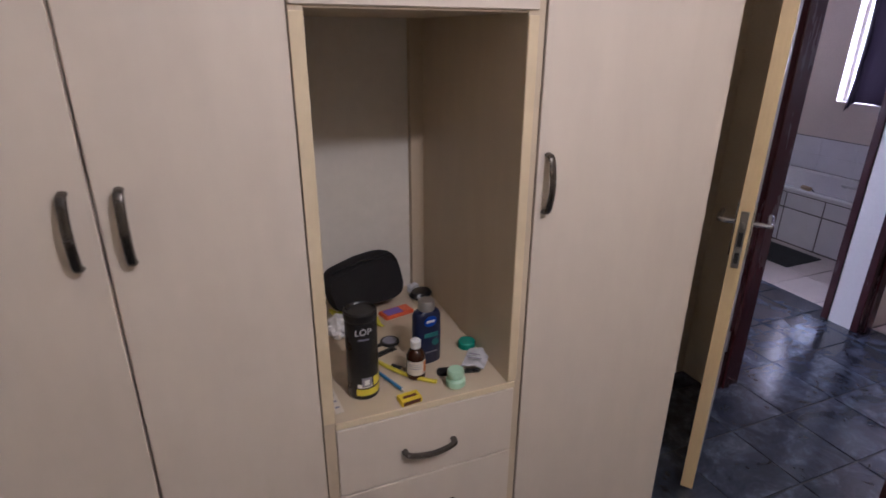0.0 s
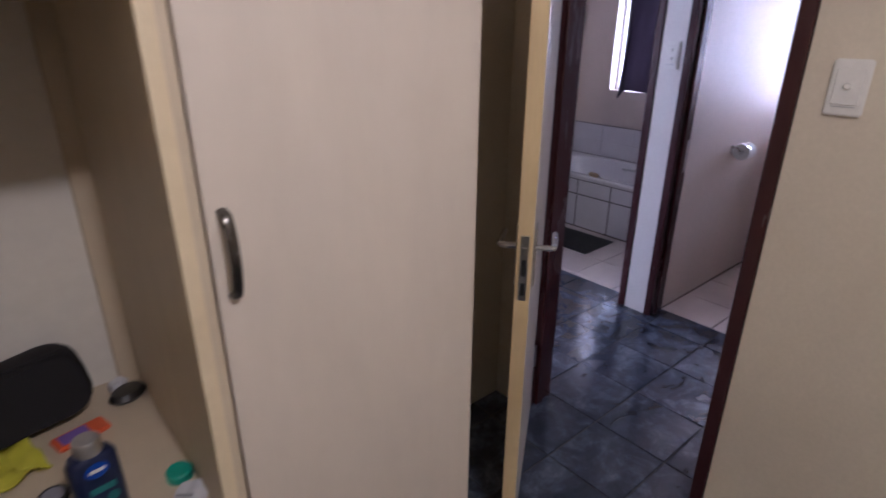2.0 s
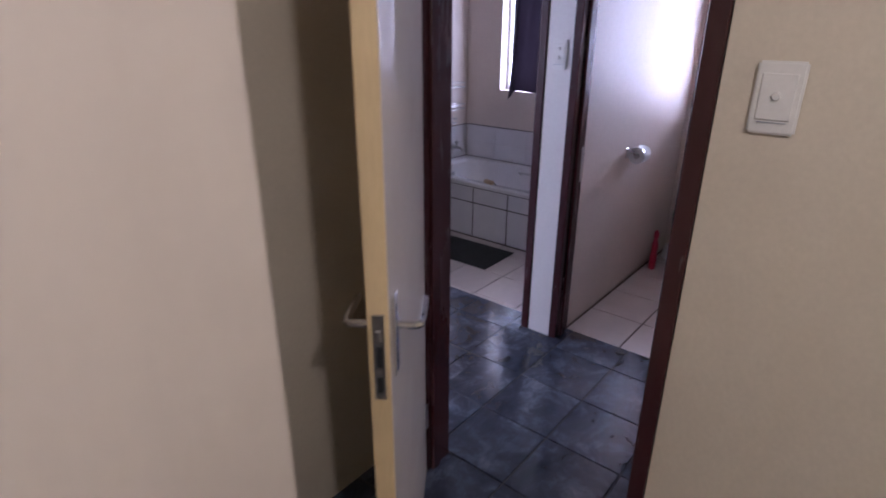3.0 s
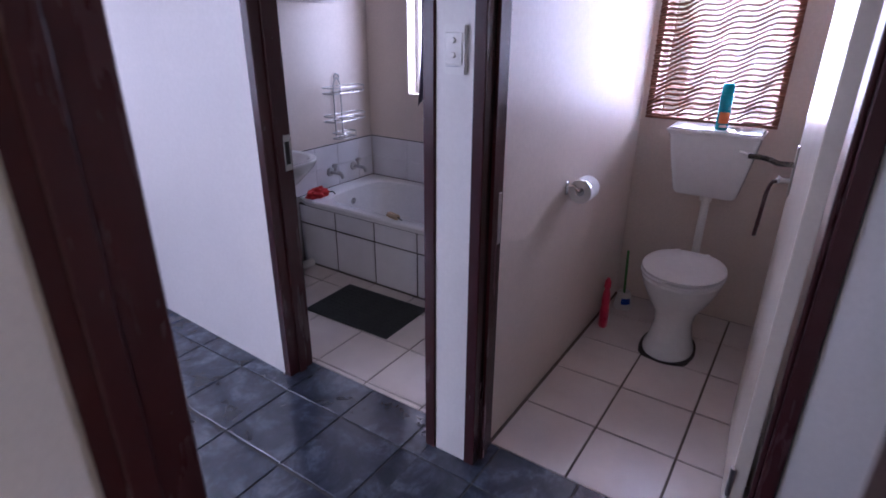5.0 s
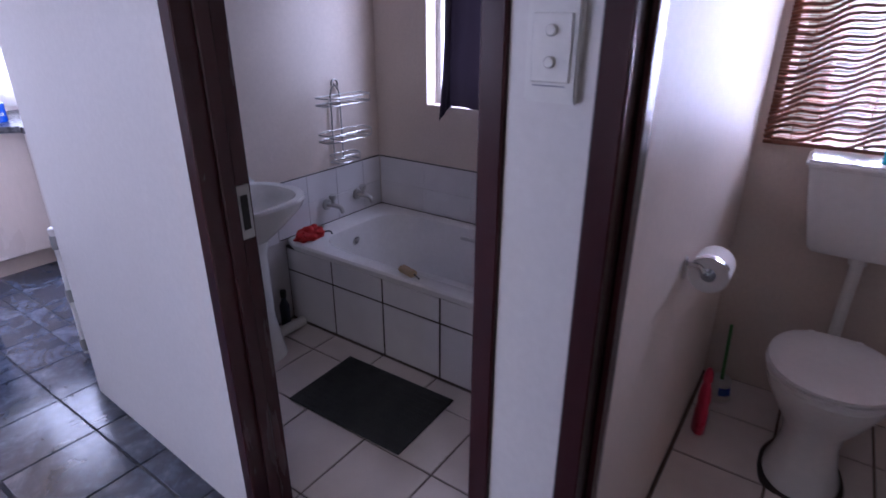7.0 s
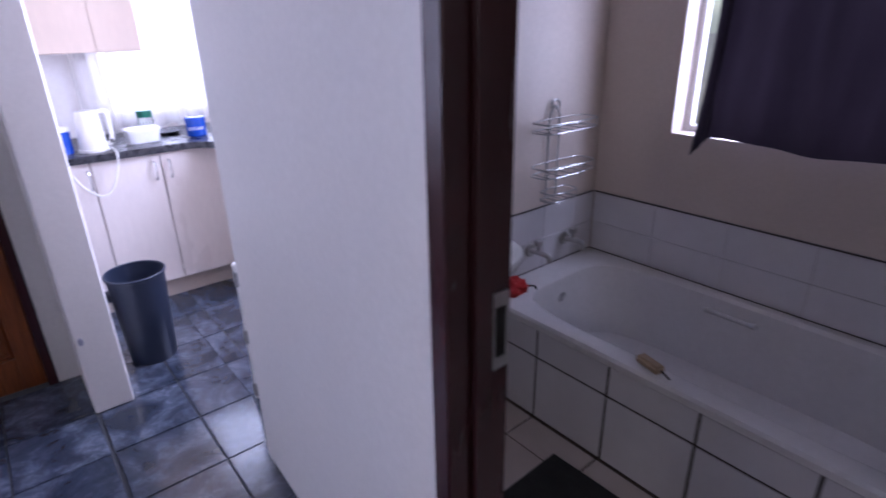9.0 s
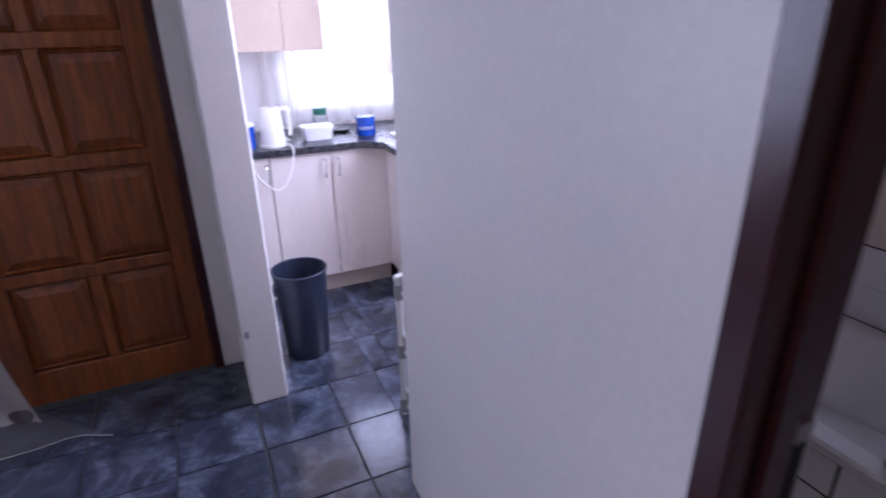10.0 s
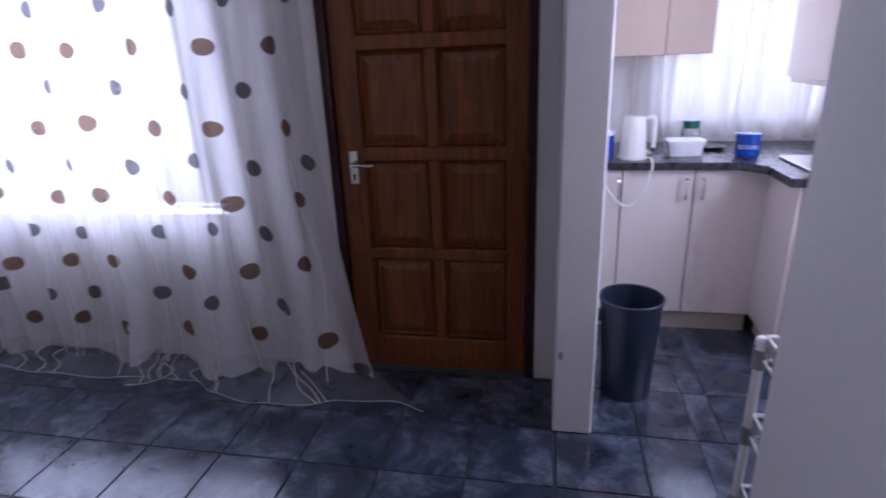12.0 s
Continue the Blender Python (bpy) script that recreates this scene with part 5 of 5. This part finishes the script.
base_unit("white kitchen base unit at the wall end", 2.848, 3.005, ((2.848, 3.005, 2.99),))
base_unit("white double-door kitchen base unit under the window", 3.008, 3.655, ((3.008, 3.330, 3.295), (3.333, 3.655, 3.368)))
eu = thing("base_cabinet", "white kitchen base unit on the side run", "cabinet", group=NB)
part("body", box(3.665, 4.195, 4.935, KF + 0.014, 0.11, KZ, 0.002), "kitchen_board", eu)
part("side_door", box(3.647, 3.664, 4.945, KF - 0.002, 0.115, KZ - 0.004, 0.0015), "kitchen_board", eu)
part("plinth", box(3.70, 4.195, 4.97, KF + 0.05, 0, 0.11), "plinth_board", eu)
wt = thing("worktop", "dark grey L-shaped kitchen worktop", "worktop")
part("top", prism([(2.848, 5.85), (2.848, 5.235), (3.50, 5.235), (3.592, 5.15), (3.592, 4.90), (4.195, 4.90), (4.195, 5.85)], KZ + 0.001, KZ + 0.037, 0.004), "worktop", wt)
WZ = KZ + 0.0375
up = thing("upper_cabinet", "beige kitchen wall cabinet beside the window", "cabinet", group="kitchen wall cabinets")
part("body", box(2.848, 3.42, 5.572, 5.857, 1.345, 2.05, 0.002), "kitchen_upper", up)
part("door", box(2.850, 3.20, 5.555, 5.571, 1.347, 2.045, 0.0015), "kitchen_upper", up)
part("door", box(3.203, 3.418, 5.555, 5.571, 1.347, 2.045, 0.0015), "kitchen_upper", up)
up2 = thing("upper_cabinet", "beige kitchen wall cabinet on the side wall", "cabinet", group="kitchen wall cabinets")
part("body", box(3.797, 4.197, 5.10, 5.62, 1.20, 2.05, 0.002), "kitchen_upper", up2)
part("door", box(3.780, 3.796, 5.10, 5.62, 1.225, 2.045, 0.0015), "kitchen_upper", up2)
w5 = thing("window_kitchen_side", "kitchen side window with steel frame", "window", kind="structure")
for y0, y1, z0, z1 in ((3.95, 3.98, 1.0, 2.0), (4.72, 4.75, 1.0, 2.0), (3.98, 4.72, 1.0, 1.03), (3.98, 4.72, 1.97, 2.0)):
    part("frame_bar", box(4.25, 4.28, y0, y1, z0, z1, 0.002), "window_frame_paint", w5)
w4 = thing("window_kitchen", "kitchen window with steel frame", "window", kind="structure")
for x0, x1, z0, z1 in ((3.24, 3.27, 1.0, 2.05), (4.05, 4.08, 1.0, 2.05), (3.27, 4.05, 1.0, 1.03), (3.27, 4.05, 2.02, 2.05), (3.65, 3.68, 1.03, 2.02)):
    part("frame_bar", box(x0, x1, 5.93, 5.96, z0, z1, 0.002), "window_frame_paint", w4)
ks = thing("kitchen_curtain", "white sheer kitchen curtain bunched on the worktop", "curtain")
b = bmesh.new()
g = []
for i in range(121):
    u = i / 120
    col = []
    for j in range(25):
        t = j / 24
        z = 2.05 + (WZ + 0.012 - 2.05) * t
        x = 3.10 + 0.98 * u + 0.04 * t * math.sin(u * 18)
        y = 5.815 - 0.022 * math.sin(u * 62 + 2 * math.sin(u * 9)) - 0.07 * max(0, t - 0.85) / 0.15 * (0.5 + 0.5 * math.sin(u * 25)) 
        col.append(b.verts.new((x, y, z + 0.02 * max(0, t - 0.9) * 10 * math.sin(u * 33) ** 2)))
    g.append(col)
for i in range(120):
    for j in range(24):
        b.faces.new((g[i][j], g[i + 1][j], g[i + 1][j + 1], g[i][j + 1]))
part("sheet", b, "sheer_kitchen", ks, smooth=True)

ket = thing("kettle", "white plastic jug kettle with hanging cord", "kettle", (3.055, 5.36, WZ))
part("body", lathe([(0, 0), (0.062, 0), (0.064, 0.02), (0.056, 0.14), (0.050, 0.19), (0.045, 0.20), (0, 0.205)], 28), "switch_plastic", ket, smooth=True)
part("base", lathe([(0, 0.0), (0.07, 0.0), (0.07, 0.012), (0.062, 0.016), (0, 0.016)], 28), "switch_plastic", ket, smooth=True)
part("handle", tube(smooth_path([(0.045, -0.01, 0.19), (0.085, -0.02, 0.19), (0.09, -0.02, 0.12), (0.085, -0.02, 0.04), (0.058, -0.01, 0.03)], 6), 0.011, 10), "switch_plastic", ket, smooth=True)
part("switch", box(0.076, 0.092, -0.04, -0.026, 0.035, 0.055, 0.003), "black_plastic", ket)
part("cord", tube(smooth_path([(0.07, -0.05, 0.012), (0.075, -0.115, 0.006), (0.072, -0.138, -0.04), (0.03, -0.142, -0.16), (-0.03, -0.142, -0.205), (-0.10, -0.142, -0.15), (-0.15, -0.142, -0.06)], 6), 0.005, 6), "switch_plastic", ket, "white cord looping over the edge", True)
mug = thing("storage_tin", "blue tin standing beside the kettle", "tin", (2.925, 5.38, WZ))
part("body", lathe([(0, 0), (0.045, 0), (0.045, 0.11), (0, 0.11)], 24), "blue_tin", mug, smooth=True)
part("lid", lathe([(0, 0.1105), (0.046, 0.1105), (0.046, 0.13), (0, 0.132)], 24), "print_white", mug, smooth=True)
tubb = thing("plastic_tub", "white plastic food tub with lid", "tub", (3.305, 5.44, WZ), 4)
part("tub", loft([rounded_rect(-0.075, 0.075, -0.05, 0.05, 0, 6, 32), rounded_rect(-0.085, 0.085, -0.058, 0.058, 0.06, 6, 32)]), "tub_plastic", tubb, smooth=True)
part("lid", loft([rounded_rect(-0.09, 0.09, -0.063, 0.063, 0.0605, 6, 32), rounded_rect(-0.09, 0.09, -0.063, 0.063, 0.074, 6, 32), rounded_rect(-0.08, 0.08, -0.053, 0.053, 0.078, 6, 32)]), "tub_plastic", tubb, smooth=True)
gj = thing("glass_jar", "clear glass jar with a green lid", "jar", (3.372, 5.62, WZ))
part("glass", lathe([(0, 0), (0.042, 0), (0.044, 0.01), (0.044, 0.09), (0.036, 0.105), (0, 0.105)], 24), "jar_glass", gj, smooth=True)
part("lid", lathe([(0, 0.1055), (0.040, 0.1055), (0.041, 0.14), (0.038, 0.143), (0, 0.143)], 24), "green_lid", gj, smooth=True)
st = thing("sugar_tin", "blue round sugar tin on the worktop", "tin", (3.585, 5.42, WZ))
part("body", lathe([(0, 0), (0.052, 0), (0.053, 0.004), (0.053, 0.082), (0, 0.082)], 28), "blue_tin", st, smooth=True)
part("lid", lathe([(0, 0.0825), (0.055, 0.0825), (0.055, 0.102), (0.050, 0.105), (0, 0.105)], 28), "blue_tin", st, smooth=True)
lettering("SUGAR", 0.026, st, pose(-0.014, -0.0535, 0.045, 90, 0, -14), "print_white")
tray = thing("drying_tray", "pale metal draining tray on the worktop corner", "tray", (3.92, 5.15, WZ))
part("tray", box(-0.22, 0.22, -0.20, 0.20, 0, 0.012, 0.004), "steel", tray)
pan_ = thing("small_dish", "dark dish behind the tub", "dish", (3.47, 5.60, WZ))
part("dish", lathe([(0, 0), (0.05, 0), (0.075, 0.018), (0.07, 0.018), (0, 0.006)], 24), "worktop", pan_, smooth=True)

bin_ = thing("waste_bin", "dark blue plastic waste bin beside the wall end", "bin", (3.005, 4.715, 0))
part("bucket", lathe([(0, 0), (0.097, 0), (0.100, 0.006), (0.122, 0.425), (0.128, 0.428), (0.129, 0.438), (0.124, 0.442), (0.119, 0.438), (0.096, 0.012), (0, 0.010)], 40), "bin_plastic", bin_, smooth=True)
part("grip", box(-0.136, -0.112, -0.03, 0.03, 0.33, 0.37, 0.006), "bin_plastic", bin_)

rk = thing("storage_rack", "white three-tier rack with grey mesh baskets", "rack", (3.257, 3.80, 0))
for x in (0.0, 0.34):
    for y in (0.262, 0.02):
        po = part("post", tube([(x, y, 0.0), (x, y, 0.60)], 0.013, 12), "rack_white", rk, smooth=True)
        for z in (0.045, 0.30, 0.555):
            part("joint", lathe([(0, z - 0.03), (0.018, z - 0.03), (0.020, z), (0.018, z + 0.03), (0, z + 0.03)], 12), "rack_grey", po, smooth=True).location = (x, y, 0)
        part("cap", lathe([(0, 0.598), (0.018, 0.598), (0.018, 0.615), (0.012, 0.622), (0, 0.623)], 12), "rack_white", po, smooth=True).location = (x, y, 0)
for z in (0.045, 0.30, 0.555):
    bm = None
    for dz in (0.0, 0.075):
        bm = tube([(0.005, 0.03, z + dz), (0.335, 0.03, z + dz), (0.335, 0.25, z + dz), (0.005, 0.25, z + dz), (0.005, 0.03, z + dz)], 0.006, 6, bm)
    part("basket_rim", bm, "rack_white", rk)
    bm = None
    for i in range(12):
        x = 0.01 + i * 0.0295
        bm = tube([(x, 0.25, z + 0.075), (x, 0.25, z), (x, 0.03, z), (x, 0.03, z + 0.075)], 0.0028, 5, bm)
    for i in range(8):
        y = 0.035 + i * 0.03
        bm = tube([(0.005, y, z + 0.075), (0.005, y, z), (0.335, y, z), (0.335, y, z + 0.075)], 0.0028, 5, bm)
    for dz in (0.025, 0.05):
        bm = tube([(0.005, 0.03, z + dz), (0.335, 0.03, z + dz), (0.335, 0.25, z + dz), (0.005, 0.25, z + dz), (0.005, 0.03, z + dz)], 0.0028, 5, bm)
    part("basket_mesh", bm, "rack_grey", rk, "dark grey basket mesh")
ob_ = thing("orange_bottle", "small orange plastic bottle in the rack", "bottle", (3.345, 3.99, 0.561))
part("body", lathe([(0, 0), (0.028, 0), (0.028, 0.07), (0.014, 0.085), (0, 0.085)], 20), "orange_plastic", ob_, smooth=True)
part("cap", lathe([(0, 0.0855), (0.015, 0.0855), (0.015, 0.10), (0, 0.10)], 16), "print_white", ob_, smooth=True)

# ---- tiles ----


def tile_mesh(name, sx_, sy_, mat, ch=0.0012, depth=0.006):
    b = bmesh.new()
    lo = [b.verts.new((x * sx_ / 2, y * sy_ / 2, -depth)) for x, y in ((-1, -1), (1, -1), (1, 1), (-1, 1))]
    mi = [b.verts.new((x * sx_ / 2, y * sy_ / 2, -ch)) for x, y in ((-1, -1), (1, -1), (1, 1), (-1, 1))]
    hi = [b.verts.new((x * (sx_ / 2 - ch), y * (sy_ / 2 - ch), 0)) for x, y in ((-1, -1), (1, -1), (1, 1), (-1, 1))]
    for a, c in ((lo, mi), (mi, hi)):
        for i in range(4):
            b.faces.new((a[i], a[(i + 1) % 4], c[(i + 1) % 4], c[i]))
    b.faces.new(hi)
    me = bpy.data.meshes.new(name)
    b.to_mesh(me)
    b.free()
    me.materials.append(MATS[mat])
    return me


def lay_tiles(parent, mat, x0, y0, px, py, joint, region, wobble=0.0006, seed=1, stuff_where=None):
    """Tiles on a grid through (x0, y0), cut to the region's edges; alike tiles share a mesh."""
    rnd, cache = random.Random(seed), {}
    ra, rb_, rc_, rd = region
    i0, i1 = math.floor((ra - x0) / px), math.ceil((rb_ - x0) / px)
    j0, j1 = math.floor((rc_ - y0) / py), math.ceil((rd - y0) / py)
    rest = bmesh.new()
    for i in range(i0, i1):
        for j in range(j0, j1):
            a, b = max(ra, x0 + i * px + joint / 2), min(rb_, x0 + (i + 1) * px - joint / 2)
            c, d = max(rc_, y0 + j * py + joint / 2), min(rd, y0 + (j + 1) * py - joint / 2)
            if b - a < 0.012 or d - c < 0.012:
                continue
            h = rnd.uniform(-wobble, wobble) - 0.0008
            if stuff_where and stuff_where((a + b) / 2, (c + d) / 2):
                box(a, b, c, d, -0.006, h, bm=rest)
                continue
            key = (round(b - a, 4), round(d - c, 4))
            if key not in cache:
                cache[key] = tile_mesh("tile", *key, mat)
            ob = new("tile", cache[key])
            ob.parent = parent
            ob.matrix_basis = pose((a + b) / 2, (c + d) / 2, h, rnd.uniform(-0.06, 0.06), rnd.uniform(-0.06, 0.06), 0)
    if rest.verts:
        tagged(mesh_object("tile_field", rest, mat, parent), kind="stuff")
    else:
        rest.free()


def far_off(x, y):
    return x < 0.9 or y < 0.3 and x < 1.9 or y < 0.0


PT = 0.3105
lay_tiles(floor, "slate_tile", 3.022, 4.405, PT, PT, 0.007, (-3.0, 2.70, 1.84, 4.75), seed=3, stuff_where=lambda x, y: x < 0.0)
lay_tiles(floor, "slate_tile", 3.022, 4.405, PT, PT, 0.007, (2.70, 3.234, 1.84, 4.388), seed=4)
lay_tiles(floor, "slate_tile", 3.022, 4.405, PT, PT, 0.007, (2.848, 3.234, 4.388, 5.33), seed=5)
lay_tiles(floor, "slate_tile", 3.022, 4.405, PT, PT, 0.007, (0.0, 3.234, -0.3, 1.84), seed=6, stuff_where=far_off)
lay_tiles(kitchen_floor, "slate_tile", 3.022, 4.405, PT, PT, 0.007, (3.236, 3.72, 3.712, 5.33), seed=7)
lay_tiles(bath_floor, "floor_tile_white", 3.262, 2.300, 0.312, 0.306, 0.008, (3.238, 4.03, 1.668, 3.533), seed=8)
lay_tiles(toilet_floor, "floor_tile_white", 3.548, 1.352, 0.317, 0.304, 0.009, (3.238, 4.768, 0.792, 1.662), seed=9)


def wall_tiles(parent, m, width, height, tw, th_, mat, seed):
    """Tiles on an upright strip; m takes the strip's x and z into the room, -y towards the viewer."""
    cache = {}
    x = 0.0
    while x < width - 0.01:
        w = min(tw, width - x)
        z = 0.0
        while z < height - 0.01:
            h = min(th_, height - z)
            key = (round(w - 0.002, 4), round(h - 0.002, 4))
            if key not in cache:
                cache[key] = tile_mesh("tile", *key, mat, 0.001, 0.004)
            ob = new("tile", cache[key])
            ob.parent = parent
            ob.matrix_basis = m @ pose(x + w / 2, 0, z + h / 2, 90, 0, 0)
            z += th_
        x += tw


sn = structure("trim_tiles_north", box(3.86, EX - 0.001, 3.531, 3.5345, 0.0, 0.722), "grout_pale", "white wall tiles above the bath end")
wall_tiles(sn, pose(4.005, 3.527, 0.427, 0, 0, 0), 0.755, 0.29, 0.205, 0.147, "wall_tile_white", 1)
wall_tiles(sn, pose(3.862, 3.527, 0.427, 0, 0, 0), 0.14, 0.29, 0.205, 0.147, "wall_tile_white", 1)
se = structure("trim_tiles_east", box(EX - 0.004, EX - 0.0005, 1.795, 3.526, 0.36, 0.722), "grout_pale", "white wall tiles along the bath")
wall_tiles(se, pose(EX - 0.008, 3.522, 0.427, 0, 0, -90), 1.72, 0.29, 0.31, 0.147, "wall_tile_white", 2)
part("top_joint", box(3.862, EX - 0.009, 3.5265, 3.5305, 0.717, 0.722), "grout_black", sn)
part("top_joint", box(EX - 0.0085, EX - 0.0045, 1.80, 3.522, 0.717, 0.722), "grout_black", se)
part("bath_joint", box(4.01, EX - 0.010, 3.522, 3.5265, BZ - 0.001, BZ + 0.003), "grout_black", sn)
part("bath_joint", box(EX - 0.013, EX - 0.0085, 1.80, 3.520, BZ - 0.001, BZ + 0.003), "grout_black", se)
